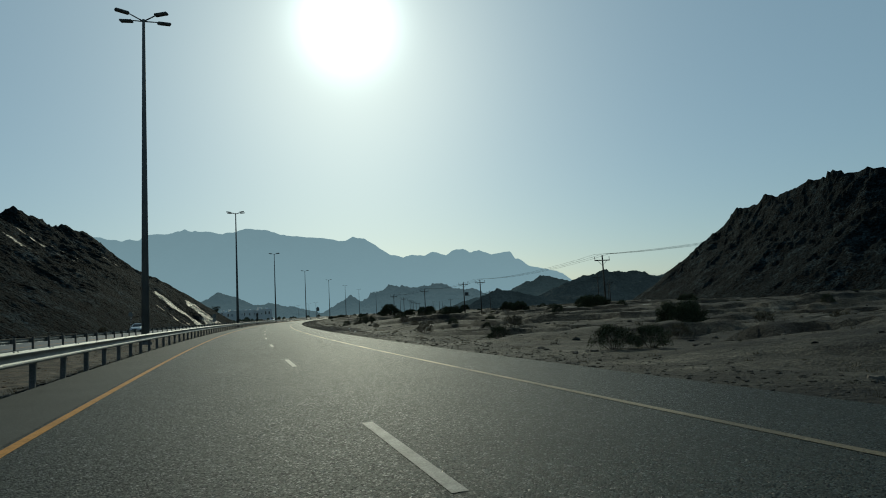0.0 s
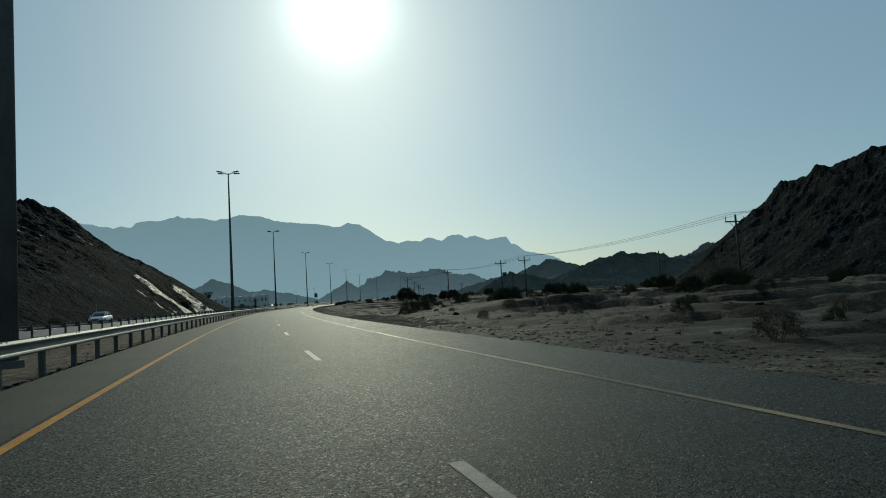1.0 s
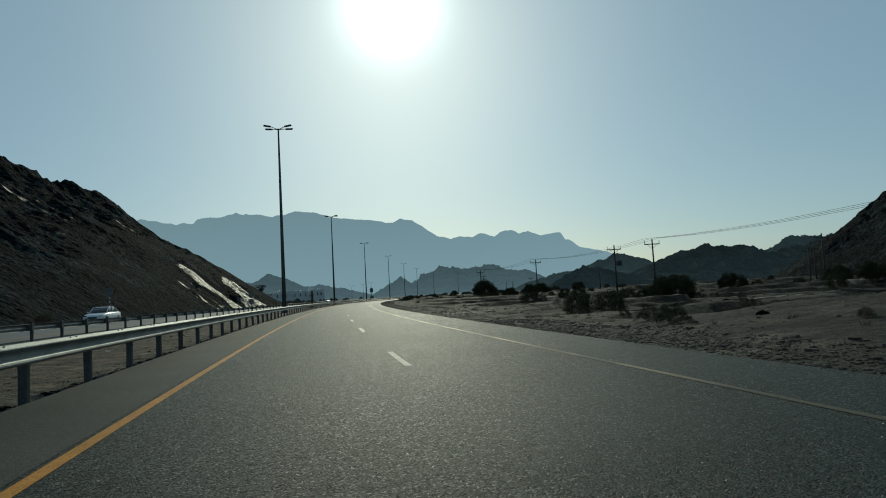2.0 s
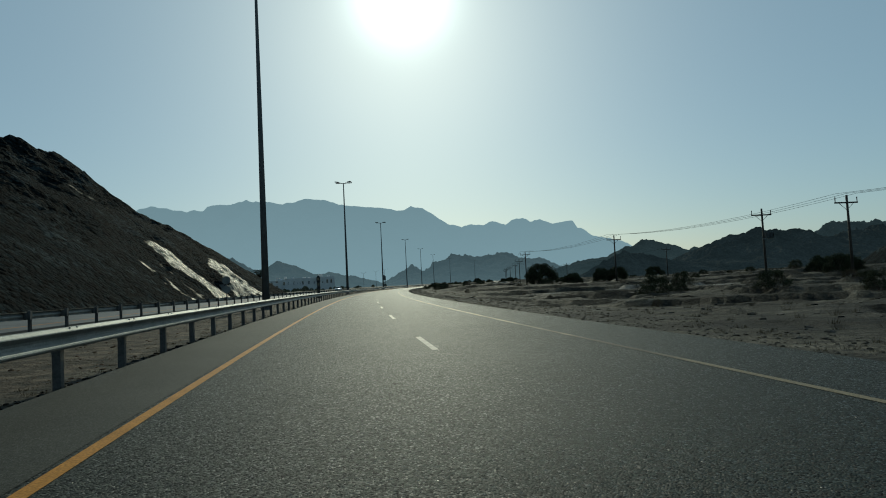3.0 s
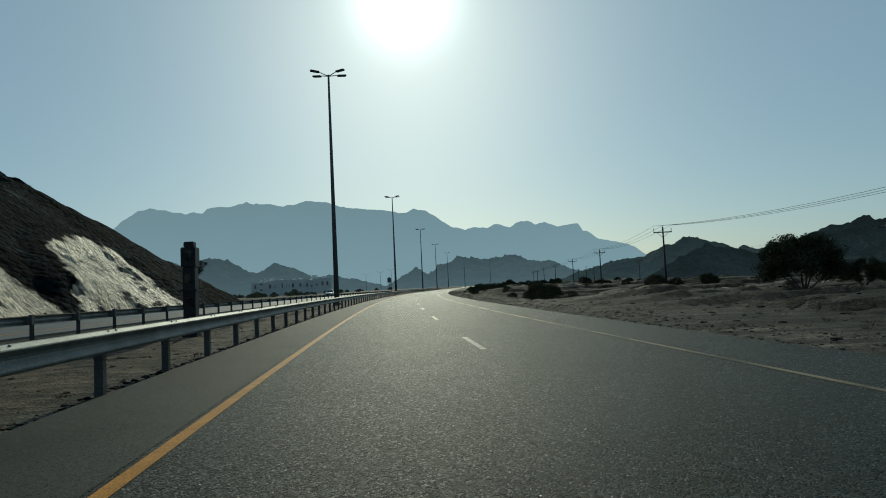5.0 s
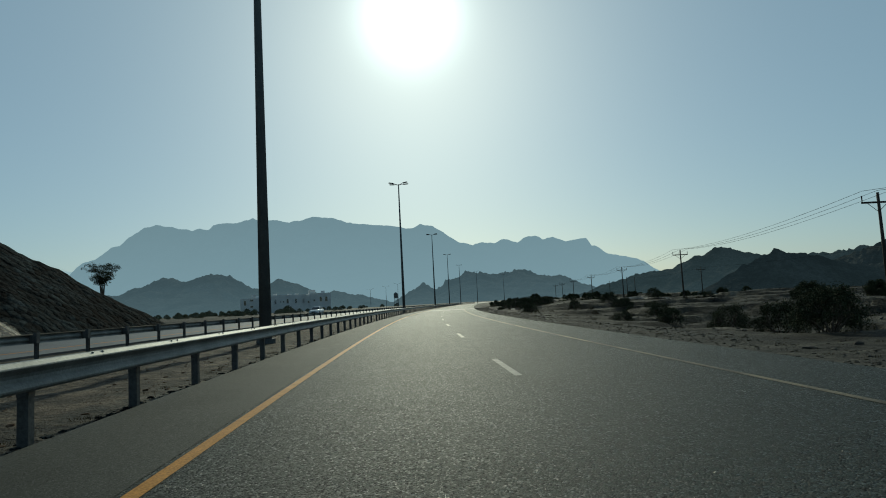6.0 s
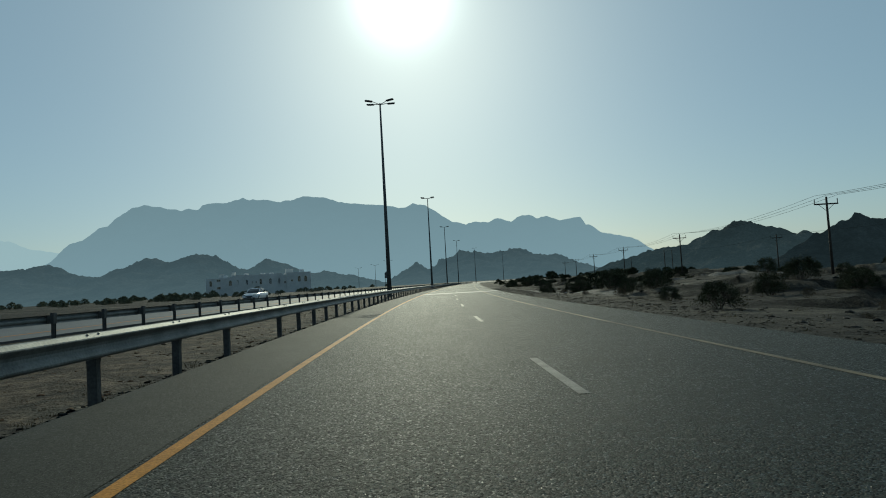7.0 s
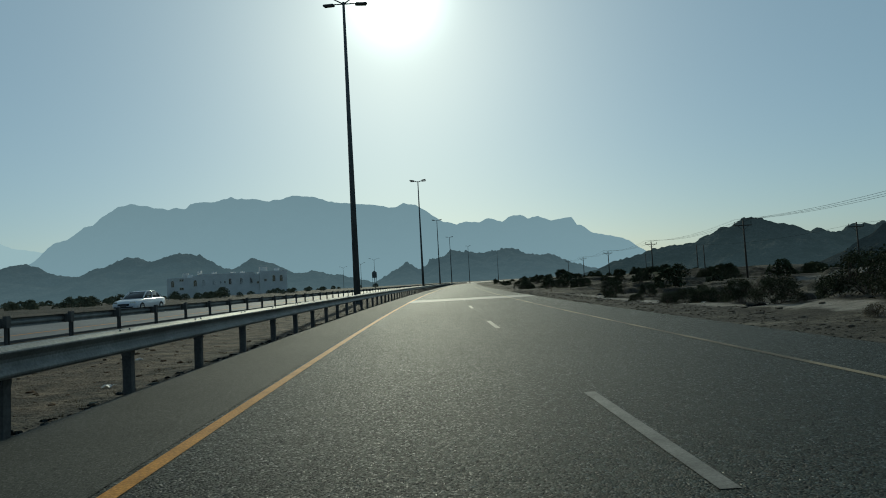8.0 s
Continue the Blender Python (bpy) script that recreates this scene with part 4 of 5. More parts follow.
villa.matrix_basis = pose(-98.5, 480, 0.9, 0, 0, math.degrees(math.atan2(12, 40))) @ Matrix.Diagonal((0.834, 0.9, 1, 1))
# small tank tower far off
tower = tagged(new("water_tower"), "small grey water tower far along the road", "water tower")
bm = bmesh.new()
tube(bm, (0, 0, 7), (0, 0, 10.5), 1.6, 1.6, 14)
tube(bm, (0, 0, 10.5), (0, 0, 11.6), 1.6, 0.3, 14)
part("tank", bm, M_POLE, tower, smooth=False)
for a in range(4):
    bm = bmesh.new()
    tube(bm, (1.3 * math.cos(a * math.pi / 2), 1.3 * math.sin(a * math.pi / 2), -1), (1.2 * math.cos(a * math.pi / 2), 1.2 * math.sin(a * math.pi / 2), 7.1), 0.14, 0.14, 8)
    part("leg", bm, M_POLE, tower)
tower.matrix_basis = pose(-32, 660, 0)


# ---- speed camera, signs ----
def speed_camera():
    root = new("speed_camera")
    for name, w, d, z0, z1 in (("base", 0.50, 0.50, -0.3, 0.25), ("column", 0.42, 0.42, 0.25, 2.35), ("camera_box", 0.50, 0.50, 2.35, 3.05), ("cap", 0.34, 0.34, 3.05, 3.25)):
        bm = bmesh.new()
        box(bm, w, d, z1 - z0, (0, 0, (z0 + z1) / 2), bevel=0.025)
        part(name, bm, M_BLACK, root)
    for z in (1.15, 1.95, 2.75):
        bm = bmesh.new()
        box(bm, 0.26, 0.03, 0.34, (0, -0.26 if z > 2.3 else -0.22, z), bevel=0.01)
        part("lens_window", bm, M_GLASS, root, "dark glass camera window")
    bm = bmesh.new()
    box(bm, 0.58, 0.58, 0.07, (0, 0, 1.55), bevel=0.01)
    part("collar", bm, M_BLACK, root)
    return tagged(root, "tall black box-shaped speed camera column in the median", "speed camera")


speed_camera().matrix_basis = road_pose(180.2, -5.0)


def sign(kind, h):
    root = new("road_sign")
    bm = bmesh.new()
    tube(bm, (0, 0, -0.4), (0, 0, h), 0.045, 0.045, 8)
    post = part("post", bm, M_BLACK if kind == "striped" else M_POLE, root, smooth=True)
    if kind == "yield":
        bm = bmesh.new()
        vs = [bm.verts.new(v) for v in ((-0.5, -0.07, h + 0.05), (0.5, -0.07, h + 0.05), (0.0, -0.07, h - 0.8))]
        f = bm.faces.new(vs)
        g = bmesh.ops.extrude_face_region(bm, geom=[f])
        bmesh.ops.translate(bm, vec=(0, 0.025, 0), verts=[e for e in g["geom"] if isinstance(e, bmesh.types.BMVert)])
        part("plate", bm, M_POLE, root, "bare grey back of a triangular plate")
    else:
        for k in range(2 if kind == "twin" else 1):
            bm = bmesh.new()
            tube(bm, (0, -0.085, h - 0.45 - 1.0 * k), (0, -0.06, h - 0.45 - 1.0 * k), 0.45, 0.45, 24)
            part("disc", bm, M_GALV, root, "bare grey back of a round plate")
        if kind == "striped":
            for k in range(6):
                bm = bmesh.new()
                tube(bm, (0, 0, 0.3 + 0.5 * k), (0, 0, 0.55 + 0.5 * k), 0.055, 0.055, 8)
                part("band", bm, M_LITTER, post, "white band")
    return root


g = tagged(sign("yield", 2.3), "small triangular road sign seen from behind on a post", "road sign")
g.matrix_basis = road_pose(195.6, -23.15, 0.55)
g = tagged(sign("striped", 3.6), "round road sign on a black and white banded post", "road sign")
g.matrix_basis = road_pose(131, -23.6, 0.5)
g = tagged(sign("twin", 3.2), "two round road signs one above the other on one post", "road sign")
g.matrix_basis = road_pose(158.5, -12.6, 0.0)


# ---- cars ----
def loft(bm, rings):
    vs = [[bm.verts.new(p) for p in r] for r in rings]
    n = len(vs[0])
    for a, b in zip(vs[:-1], vs[1:]):
        for i in range(n):
            j = (i + 1) % n
            bm.faces.new((a[i], a[j], b[j], b[i]))
    bm.faces.new(vs[0][::-1])
    bm.faces.new(vs[-1])
    bmesh.ops.recalc_face_normals(bm, faces=bm.faces)
    return bm


def car(tall):
    """A car with its nose towards -y; tall: a sport-utility shape."""
    root = new("car")
    k = 0.18 if tall else 0.0

    def ring(y, w, z0, z1, r):
        return [(-w + r, y, z0), (w - r, y, z0), (w, y, z0 + r), (w, y, z1 - r), (w - r * 1.5, y, z1), (-w + r * 1.5, y, z1), (-w, y, z1 - r), (-w, y, z0 + r)]

    prof = [(-2.28, 0.62, 0.34, 0.58), (-2.22, 0.80, 0.26, 0.68), (-1.9, 0.88, 0.22, 0.80), (-1.0, 0.90, 0.22, 0.93), (0.3, 0.90, 0.22, 0.95), (1.5, 0.90, 0.22, 0.98), (2.0, 0.87, 0.26, 0.97), (2.25, 0.80, 0.32, 0.90), (2.30, 0.66, 0.40, 0.80)]
    bm = loft(bmesh.new(), [ring(y, w, z0 + k * 0.6, z1 + k, 0.10) for y, w, z0, z1 in prof])
    part("body", bm, M_CARWHITE, root, smooth=True)
    top = 1.46 + k * 1.6
    back = 2.15 if tall else 1.75
    bm = loft(bmesh.new(), [ring(y, w, 0.85 + k, z1, 0.07) for y, w, z1 in ((-0.95, 0.74, 0.99 + k), (-0.25, 0.66, top - 0.05), (0.35, 0.65, top), (1.0, 0.65, top - 0.03), (back - 0.35, 0.64, top - 0.16), (back, 0.70, 1.02 + k))])
    part("cabin", bm, M_GLASS, root, "dark tinted windows", True)
    bm = loft(bmesh.new(), [ring(y, w, z1 - 0.05, z1 + 0.015, 0.02) for y, w, z1 in ((-0.28, 0.62, top - 0.05), (0.35, 0.63, top), (1.0, 0.63, top - 0.03), (back - 0.4, 0.61, top - 0.14))])
    part("roof", bm, M_CARWHITE, root, smooth=True)
    for sx in (-1, 1):
        for p, q in (((sx * 0.73, -0.93, 0.98 + k), (sx * 0.64, -0.27, top - 0.03)), ((sx * 0.68, 0.45, 0.96 + k), (sx * 0.65, 0.42, top - 0.02)), ((sx * 0.70, back - 0.03, 1.0 + k), (sx * 0.63, back - 0.4, top - 0.12))):
            bm = bmesh.new()
            tube(bm, p, q, 0.045, 0.04, 6)
            part("pillar", bm, M_CARWHITE, root)
        bm = bmesh.new()
        box(bm, 0.16, 0.10, 0.12, (sx * 0.98, -0.72, 1.02 + k), bevel=0.03)
        part("mirror", bm, M_CARWHITE, root)
        bm = bmesh.new()
        box(bm, 0.36, 0.10, 0.13, (sx * 0.62, -2.19, 0.66 + k), rz=sx * 14, bevel=0.03)
        part("headlight", bm, M_CHROME, root, "clear headlight")
        bm = bmesh.new()
        box(bm, 0.26, 0.08, 0.16, (sx * 0.68, 2.24, 0.80 + k), bevel=0.03)
        part("tail_light", bm, M_RED, root, "red tail light")
        for y in (-1.42, 1.38):
            bm = bmesh.new()
            tube(bm, (sx * 0.70, y, 0.32), (sx * 0.91, y, 0.32), 0.32 + k * 0.2, 0.32 + k * 0.2, 18)
            wheel = part("wheel", bm, M_TYRE, root, "black tyre")
            bm = bmesh.new()
            tube(bm, (sx * 0.905, y, 0.32), (sx * 0.925, y, 0.32), 0.20, 0.19, 14)
            part("rim", bm, M_CHROME, wheel, "bright metal rim")
    bm = bmesh.new()
    box(bm, 0.80, 0.06, 0.14, (0, -2.28, 0.52 + k), bevel=0.02)
    part("grille", bm, M_BLACK, root, "black grille")
    bm = bmesh.new()
    box(bm, 1.30, 0.05, 0.10, (0, -2.27, 0.36 + k * 0.6), bevel=0.02)
    part("air_intake", bm, M_BLACK, root, "black lower air intake")
    bm = bmesh.new()
    box(bm, 0.46, 0.02, 0.11, (0, -2.32, 0.44 + k * 0.6))
    part("number_plate", bm, M_WHITE, root, "plain pale plate")
    return root


c = tagged(car(False), "white saloon car on the carriageway across the median", "car", "oncoming cars")
c.matrix_basis = road_pose(116.0, -18.6, float(bank(-18.6)) + 0.004)
c = tagged(car(False), "white saloon car on the carriageway across the median", "car", "oncoming cars")
c.matrix_basis = road_pose(303.5, -20.0, float(bank(-20.0)) + 0.004)


# ---- plants ----
def shrub(seed, wood, leaves, leafmat, h, w, umbrella=False, low=0.10):
    """Many thin stems from one foot to leafy twig ends that fill an uneven dome (or a flat funnel)."""
    rnd = random.Random(seed)
    root = new("acacia" if h > 2.5 else "shrub")
    bm = bmesh.new()
    lumps = [(rnd.uniform(0, 6.28), rnd.uniform(0.1, 0.9), rnd.uniform(-0.30, 0.18)) for _ in range(7)]
    forks = []
    for i in range(3 if umbrella else 8):
        a = i * 0.785 + rnd.uniform(-0.4, 0.4) if not umbrella else i * 2.1
        r, z = (0.06 * w, 0.45 * h) if umbrella else (rnd.uniform(0.08, 0.24) * w, rnd.uniform(0.18, 0.36) * h)
        p = Vector((math.cos(a) * r, math.sin(a) * r, z))
        k = 0.030 if umbrella else 0.014
        tube(bm, (math.cos(a) * 0.04, math.sin(a) * 0.04, -0.15), p, k * h + 0.008, k * 0.6 * h + 0.004, 6)
        forks.append(p)
    tips = []
    for i in range(110):
        a = rnd.uniform(0, 6.28)
        if umbrella:
            f = math.sqrt(rnd.uniform(0.02, 1))
            z = rnd.uniform(0.42, 1.0)
            f *= 0.25 + 0.75 * (z - 0.42) / 0.58
            p = Vector((math.cos(a) * f * w / 2, math.sin(a) * f * w / 2, h * z))
        else:
            u = rnd.uniform(0.0, 1.0)
            f = rnd.uniform(0.45, 1.0) ** 0.6
            for la, lu, lg in lumps:
                d = math.cos(a - la) * 0.5 + 0.5
                f *= 1 + lg * d ** 4 * max(0, 1 - abs(u - lu) * 2.5)
            r = math.sqrt(max(0.0, 1 - (u * 0.98) ** 2.2)) * f * w / 2
            p = Vector((math.cos(a) * r, math.sin(a) * r, h * (low + (0.97 - low) * u * (0.65 + 0.35 * f))))
        q = min(forks, key=lambda g: (g - p).length + 0.4 * abs(g.z - p.z))
        mid = q.lerp(p, 0.55) + Vector((rnd.gauss(0, 0.02), rnd.gauss(0, 0.02), 0.06)) * w
        tube(bm, q, mid, 0.004 * h + 0.004, 0.005, 4)
        tube(bm, mid, p, 0.005, 0.003, 3)
        tips.append((p, rnd.uniform(0.7, 1.3)))
        if not umbrella:
            tips.append((mid.lerp(p, 0.4), 0.8))
    part("trunk", bm, wood, root)
    verts, faces = [], []
    per = leaves / len(tips)
    for p, size in tips:
        for _ in range(int(per * size)):
            d = Vector((rnd.gauss(0, 1), rnd.gauss(0, 1), rnd.gauss(0, 0.5 if umbrella else 0.8))) * w * 0.052 * size
            d *= min(1.0, 1.4 * w * 0.052 / max(d.length, 1e-6))
            c0 = p + d
            if c0.z < 0.02:
                continue
            n = Vector((rnd.gauss(0, 1), rnd.gauss(0, 1), rnd.gauss(0, 1))).normalized()
            t = n.orthogonal().normalized()
            u = n.cross(t)
            g = 0.62 + 0.42 * h
            s1, s2 = rnd.uniform(0.018, 0.042) * g, rnd.uniform(0.008, 0.018) * g
            k = len(verts)
            verts += [tuple(c0 - t * s1), tuple(c0 + u * s2), tuple(c0 + t * s1), tuple(c0 - u * s2)]
            faces.append((k, k + 1, k + 2, k + 3))
    me = bpy.data.meshes.new("crown")
    me.from_pydata(verts, [], faces)
    me.materials.append(leafmat)
    cr = new("crown", me)
    cr.parent = root
    return root


PLANTS = {"green": [shrub(k, M_SCRUB_WOOD, 8500, M_LEAF, 1.6, 2.6) for k in (1, 2, 3, 4)],
          "dry": [shrub(k, M_SCRUB_WOOD, 2600, M_DRYLEAF, 1.0, 1.6) for k in (11, 12, 13)],
          "tree": [shrub(k, M_SCRUB_WOOD, 34000, M_LEAF, 3.0, 4.3, low=0.22) for k in (21, 22, 23)]}
for ob in PLANTS["green"]:
    tagged(ob, "dusty green thorny desert shrub on stony ground", "shrub", "shrubs beside the road")
for ob in PLANTS["dry"]:
    tagged(ob, "low half-dry brownish desert shrub on gravel", "shrub", "dry shrubs beside the road")
for ob in PLANTS["tree"]:
    tagged(ob, "dark green acacia tree with a low wide crown", "tree", "acacias on the plain")
BASE_H = {"green": 1.6, "dry": 1.0, "tree": 3.0}
used = set()
rp = random.Random(5)


def plant(kind, s, o, h):
    x, y = on_road(s, o)
    x, y = float(x), float(y)
    k = rp.randrange(len(PLANTS[kind]))
    f = h / BASE_H[kind]
    m = pose(x, y, float(ground_height(x, y)) - 0.03, 0, 0, rp.uniform(0, 360)) @ Matrix.Diagonal((f * rp.uniform(0.9, 1.15), f * rp.uniform(0.9, 1.15), f, 1))
    if (kind, k) not in used:
        used.add((kind, k))
        PLANTS[kind][k].matrix_basis = m
    else:
        ob = copy_thing(PLANTS[kind][k], Matrix())
        ob.matrix_basis = m


for s, o, h in ((17.6, 12.6, 0.8), (17.2, 13.6, 0.75), (31.2, 14.8, 0.92), (39.7, 17.7, 0.5), (42.5, 18.6, 0.45), (89, 16.6, 1.45), (86.1, 17.2, 1.4), (72.3, 12.6, 0.70), (55.1, 23.7, 0.8), (48.5, 18.0, 0.6), (59, 32.5, 0.95), (147, 31.2, 2.4), (259.8, 13.0, 0.75), (253.6, 12.4, 1.1), (266.9, 13.5, 1.0), (267.4, 15.0, 1.1), (283.2, 14.2, 1.0), (279, 13.4, 0.95), (277, 15.2, 1.55), (274.3, 14.4, 1.4), (285, 12.0, 0.55), (290.3, 12.3, 0.5), (294.3, 17.6, 0.65), (298.6, 13.2, 0.6), (263.4, 24.3, 1.2),
                (212, 14.5, 1.5), (214, 15.6, 1.6),
                (209, 15.2, 1.3), (217, 15.9, 1.4), (221, 16, 1.3), (230, 17, 1.2), (236, 16, 1.0), (240, 20, 1.3), (284.8, 29.2, 1.35), (329, 58.5, 1.2), (306, 41, 1.9), (345, 42, 1.9), (320, 16, 1.1), (356, 20, 1.4), (268, 24, 1.5)):
    plant("green", s, o, h)
for s, o, h in ((38.3, 18.7, 0.8), (118, -24.6, 1.0), (119.5, -25.2, 0.9), (227, -25.0, 0.7), (78.4, 22.1, 0.42), (79.6, 22.7, 0.40), (67.7, 14.8, 0.3), (177.3, 24.3, 0.55), (273, 12.3, 0.36), (250, 15.1, 0.3), (58.4, 13.6, 0.45), (66, 20, 0.45), (61, 19.5, 0.5), (53, 16, 0.45),
                (70, 24, 0.5), (45, 22, 0.6), (80, 15, 0.4), (96, 22, 0.5), (266, 12.6, 0.5), (290, 14, 0.5)):
    plant("dry", s, o, h)
for s, o, h in ((28.3, 23.8, 2.0), (82.3, 49.5, 3.5), (83.3, 66.1, 2.3), (120, 66.5, 2.8), (110.5, 35.0, 3.0), (134, 56.5, 2.8), (123.2, 38.8, 1.9), (204, 34, 4.4), (206, 40.5, 2.4), (200, 44.2, 3.0), (197, 46.4, 2.9), (232.2, 56.5, 2.0), (283, 77.5, 2.2), (265.5, 54.8, 2.6), (278.6, 53.6, 2.1), (218.2, 61.6, 2.4),
                (374, 69.6, 2.2), (413, 47.8, 2.9), (260, 43.4, 2.8), (99, 57, 2.6), (131, 71, 2.6), (175, 70, 2.9), (346, 54, 2.6), (160, 62, 2.8)):
    plant("tree", s, o, h)
lone = shrub(31, M_SCRUB_WOOD, 5200, M_LEAF, 4.0, 4.2, True)
tagged(lone, "lone acacia with a flat funnel-shaped crown beside the hill", "tree")
co_ = np.empty(len(left_hill.data.vertices) * 3)
left_hill.data.vertices.foreach_get("co", co_)
co_ = co_.reshape(-1, 3)
near_ = np.hypot(co_[:, 0] + 52.6, co_[:, 1] - 263.4) < 1.2
lone.matrix_basis = pose(-52.6, 263.4, float(co_[near_, 2].mean()) if near_.any() else 0.5)
for _ in range(60):
    plant("green", rp.uniform(300, 430), rp.uniform(13.2, 24), rp.uniform(0.6, 1.3))
for _ in range(20):
    plant("green", rp.uniform(258, 296), rp.uniform(15.5, 26), rp.uniform(0.5, 1.2))
for _ in range(16):
    plant("tree", rp.uniform(345, 470), rp.uniform(30, 85), rp.uniform(2.0, 3.2))
for _ in range(45):
    plant("green", rp.uniform(30, 320), rp.uniform(30, 110), rp.uniform(0.8, 2.0))
for _ in range(60):
    plant("dry", rp.uniform(0, 330), rp.uniform(12.5, 45), rp.uniform(0.3, 0.8))


def far_scrub(name, label, clumps, seed, material):
    """Distant shrubs in one mesh. clumps: number, s from, s to, o from, o to, height from, height to."""
    rs = np.random.RandomState(seed)
    verts, faces = [], []
    for number, s0, s1, o0, o1, h0, h1 in clumps:
        for _ in range(number):
            x, y = on_road(rs.uniform(s0, s1), rs.uniform(o0, o1))
            z, h = float(ground_height(x, y)), rs.uniform(h0, h1)
            lean = rs.uniform(-0.3, 0.3, 2)
            for _ in range(420):
                a, u = rs.uniform(0, 6.283), rs.uniform(0.08, 1)
                f = (1 - u ** 2.4) ** 0.5 * (0.45 + 0.55 * rs.uniform() ** 0.5) * h * (0.72 + 0.22 * math.sin(3 * a + 9 * h))
                c = np.array((x + math.cos(a) * f + lean[0] * u, y + math.sin(a) * f + lean[1] * u, z + u * h * rs.uniform(0.85, 1.05)))
                d, e = rs.normal(0, 0.075 * h, 3), rs.normal(0, 0.045 * h, 3)
                k = len(verts)
                verts += [tuple(c - d), tuple(c + e), tuple(c + d), tuple(c - e)]
                faces.append((k, k + 1, k + 2, k + 3))
    me = bpy.data.meshes.new(name)
    me.from_pydata(verts, [], faces)
    me.materials.append(material)
    return tagged(new(name, me), label, "shrubs", kind="stuff")


far_scrub("far_scrub", "brownish scrub paled by haze on the plain before the villa", ((110, 345, 470, -130, -44, 0.6, 1.7), (75, 430, 700, -190, -60, 1.2, 2.8)), 41, M_HAZELEAF)
far_scrub("far_scrub", "dark green scrub dotted over the distant plain", ((80, 310, 560, 12.5, 62, 0.8, 1.9),), 42, M_LEAF)


# ---- stones ----
def stones(name, label, n, area, size, seed, material):
    """Many loose stones in one mesh, squashed eight-sided lumps."""
    rs = np.random.RandomState(seed)
    s = rs.uniform(area[0], area[1], n)
    o = area[2] + (area[3] - area[2]) * rs.uniform(0, 1, n) ** area[4]
    x, y = on_road(s, o)
    z = ground_height(x, y)
    r = size[0] * (size[1] / size[0]) ** (rs.uniform(0, 1, n) ** 2.2)
    ring = [(math.cos(k * math.pi / 3), math.sin(k * math.pi / 3)) for k in range(6)]
    base = np.array([(a, b, -0.1) for a, b in ring] + [(0.75 * a - 0.1 * b, 0.75 * b + 0.1 * a, 0.5) for a, b in ring] + [(0.05, 0.0, 0.72)])
    tri = [f for k in range(6) for f in ((k, (k + 1) % 6, 6 + k), ((k + 1) % 6, 6 + (k + 1) % 6, 6 + k), (6 + k, 6 + (k + 1) % 6, 12))]
    v = base[None] * (1 + rs.uniform(-0.28, 0.28, (n, 13, 3)))
    a = rs.uniform(0, 6.28, n)
    ca, sa = np.cos(a)[:, None], np.sin(a)[:, None]
    vx, vy = v[..., 0] * ca - v[..., 1] * sa, v[..., 0] * sa + v[..., 1] * ca
    V = np.stack([x[:, None] + vx * r[:, None], y[:, None] + vy * r[:, None], z[:, None] - 0.12 * r[:, None] + v[..., 2] * r[:, None] * 0.8], -1).reshape(-1, 3)
    T = (np.array(tri)[None] + 13 * np.arange(n)[:, None, None]).reshape(-1, 3)
    me = bpy.data.meshes.new(name)
    me.from_pydata(V.tolist(), [], T.tolist())
    me.materials.append(material)
    return tagged(new(name, me), label, "stones", kind="stuff")


stones("verge_gravel", "loose grey gravel along the asphalt edge", 27000, (0, 325, 8.60, 11.6, 1.9), (0.016, 0.065), 3, M_GRAVEL)
stones("verge_rubble", "coarse dark rubble banked along the asphalt edge", 5000, (56, 84, 9.0, 12.0, 1.2), (0.02, 0.085), 15, M_STONE)
stones("desert_stones", "scattered stones on the rough desert ground", 9000, (0, 360, 10.5, 60, 1.5), (0.025, 0.15), 4, M_STONE)
stones("dark_boulders", "dark weathered boulders on the rough desert ground", 620, (0, 380, 12.5, 80, 1.5), (0.08, 0.28), 9, M_DARKROCK)
stones("median_gravel", "small stones on the bare earth of the median", 16000, (0, 340, -11.5, -2.1, 1.0), (0.014, 0.075), 5, M_CLOD)
stones("edge_crumbs", "crumbled dark asphalt along the rail posts", 15000, (0, 340, -2.45, -1.86, 1.0), (0.014, 0.085), 8, M_DARKROCK)
stones("toe_rubble", "fallen rock rubble at the foot of the hill", 1600, (90, 258, -42, -27, 1.0), (0.08, 0.7), 6, M_DARKROCK)


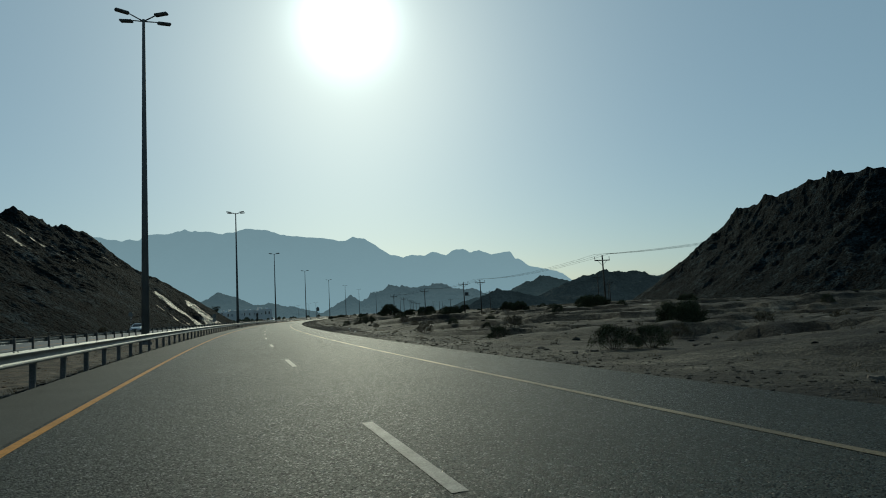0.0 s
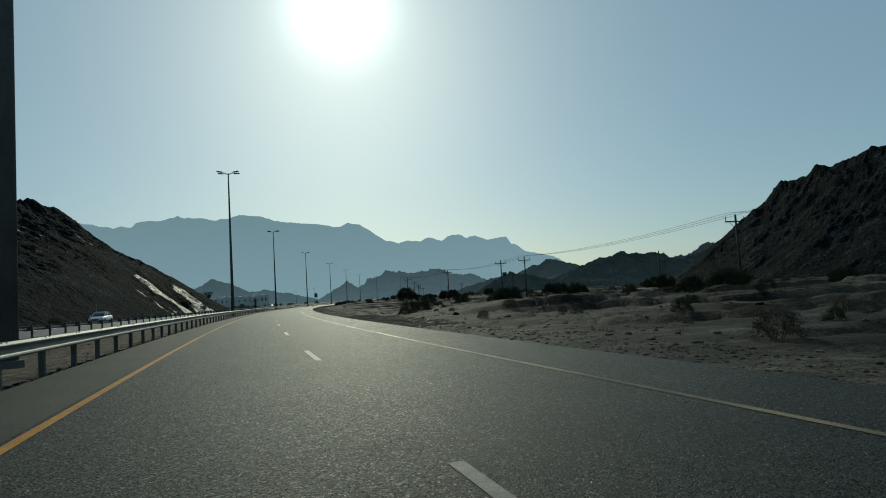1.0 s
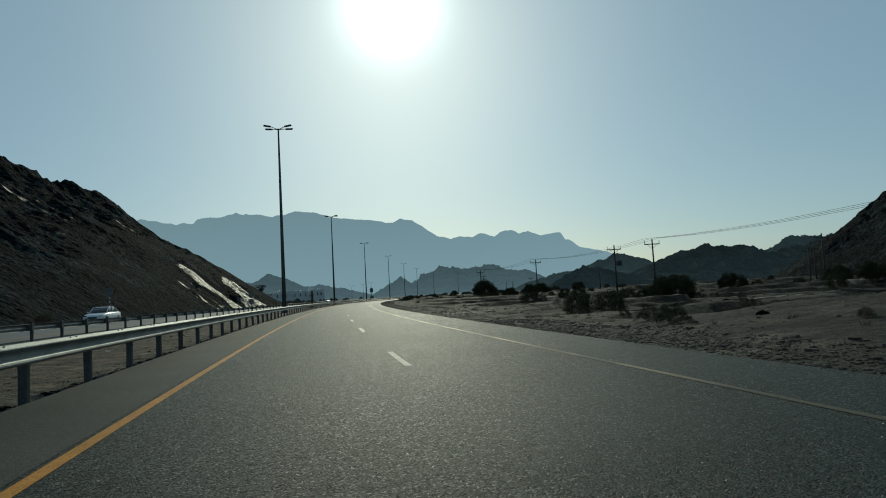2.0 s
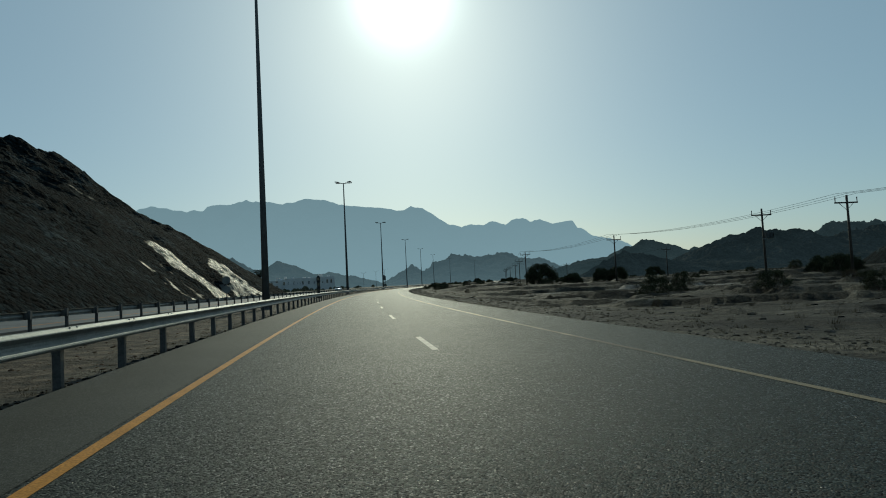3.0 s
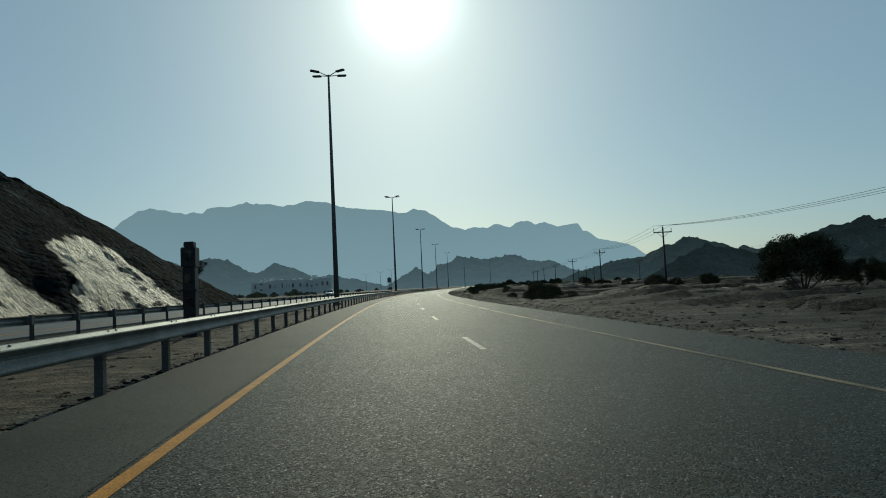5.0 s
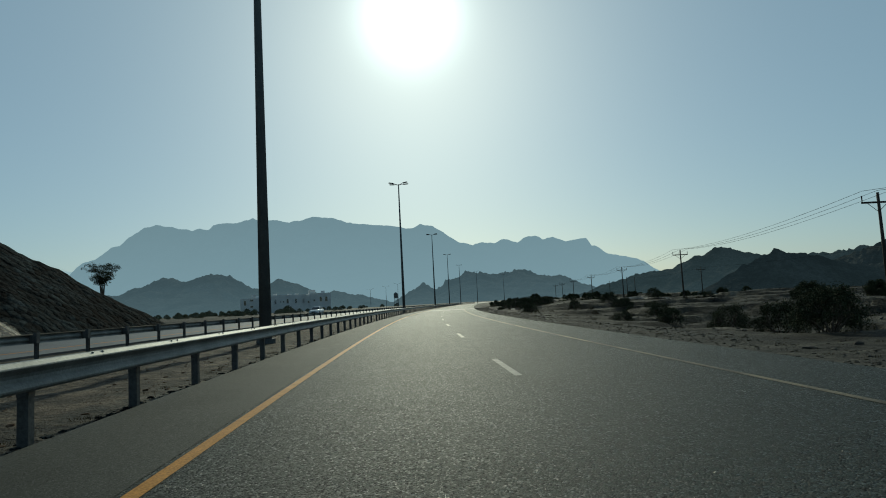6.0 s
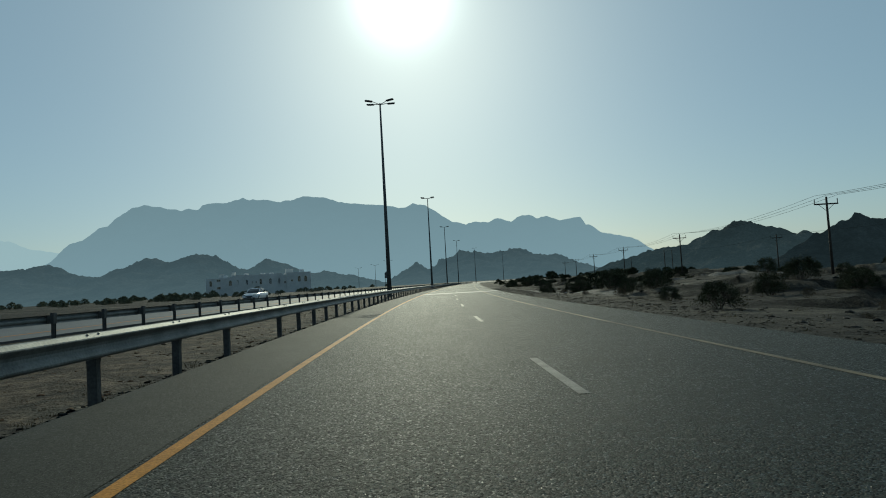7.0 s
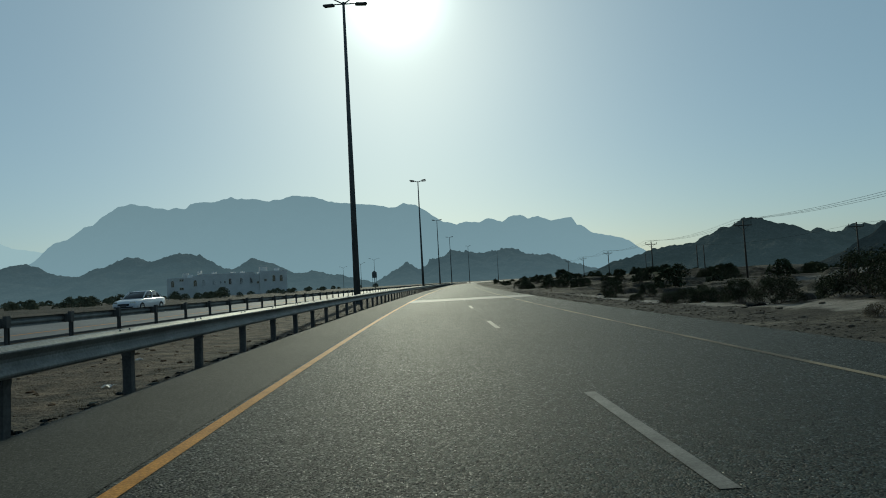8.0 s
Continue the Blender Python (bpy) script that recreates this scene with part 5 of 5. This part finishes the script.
def weeds(name, label, clumps, area, height, seed, material):
    """Low dry tufts: clumps of thin blades in one mesh."""
    rs = np.random.RandomState(seed)
    verts, faces = [], []
    for _ in range(clumps):
        s, o = rs.uniform(area[0], area[1]), rs.uniform(area[2], area[3])
        x, y = on_road(s, o)
        z, size = float(ground_height(x, y)) - 0.01, rs.uniform(0.5, 1.3)
        for _ in range(26):
            a, r, h = rs.uniform(0, 6.28), rs.uniform(0, 0.16) * size, height * size * rs.uniform(0.4, 1)
            bx, by, lean = x + math.cos(a) * r, y + math.sin(a) * r, rs.uniform(0.1, 0.7) * h
            k = len(verts)
            verts += [(bx - 0.004, by, z), (bx + 0.004, by, z), (bx + math.cos(a) * lean, by + math.sin(a) * lean, z + h)]
            faces.append((k, k + 1, k + 2))
    me = bpy.data.meshes.new(name)
    me.from_pydata(verts, [], faces)
    me.materials.append(material)
    return tagged(new(name, me), label, "weeds", kind="stuff")


weeds("rail_weeds", "low dry weeds under the guard rail", 900, (0, 330, -2.9, -2.0), 0.075, 12, M_DRYLEAF)
weeds("desert_tufts", "dark dry tufts on the rough desert ground", 2200, (10, 330, 12.0, 48.0), 0.20, 14, M_DRYLEAF)
weeds("verge_weeds", "low dry weeds on the gravel verge", 600, (0, 330, 9.4, 13.0), 0.09, 13, M_DRYLEAF)


def boulder(s, o, r, seed):
    bm = bmesh.new()
    bmesh.ops.create_icosphere(bm, subdivisions=3, radius=r)
    for v in bm.verts:
        d = noise.noise(v.co * (1.3 / r) + Vector((seed, 0, 0)))
        v.co *= 1 + 0.28 * d
        v.co.z *= 0.85
    ob = new("boulder", to_mesh("boulder", bm, M_STONE, False))
    x, y = on_road(s, o)
    ob.matrix_basis = pose(float(x), float(y), float(ground_height(x, y)) + r * 0.45)
    return tagged(ob, "grey rounded boulder on pale gravel beside the road", "boulder")


boulder(280.8, 15.4, 0.30, 2.0)


def scrap(s, o, seed):
    rnd = random.Random(seed)
    bm = bmesh.new()
    vs = [[bm.verts.new((0.04 * i + rnd.uniform(-0.02, 0.02), 0.03 * j + rnd.uniform(-0.02, 0.02), 0.02 + rnd.uniform(0, 0.06))) for j in range(4)] for i in range(5)]
    for i in range(4):
        for j in range(3):
            bm.faces.new((vs[i][j], vs[i + 1][j], vs[i + 1][j + 1], vs[i][j + 1]))
    bmesh.ops.solidify(bm, geom=bm.faces, thickness=0.006)
    ob = new("litter", to_mesh("litter", bm, M_LITTER))
    x, y = on_road(s, o)
    ob.matrix_basis = pose(float(x), float(y), float(ground_height(x, y)) - 0.02)
    return tagged(ob, "crumpled white plastic scrap lying on the gravel verge", "litter", "litter on the verge")


for k, (s, o) in enumerate(((53.7, 10.5), (51.6, 10.6), (62, 11.5), (268.5, -3.0), (272, -4.2), (78, -5.0), (284, 13.0))):
    scrap(s, o, k)
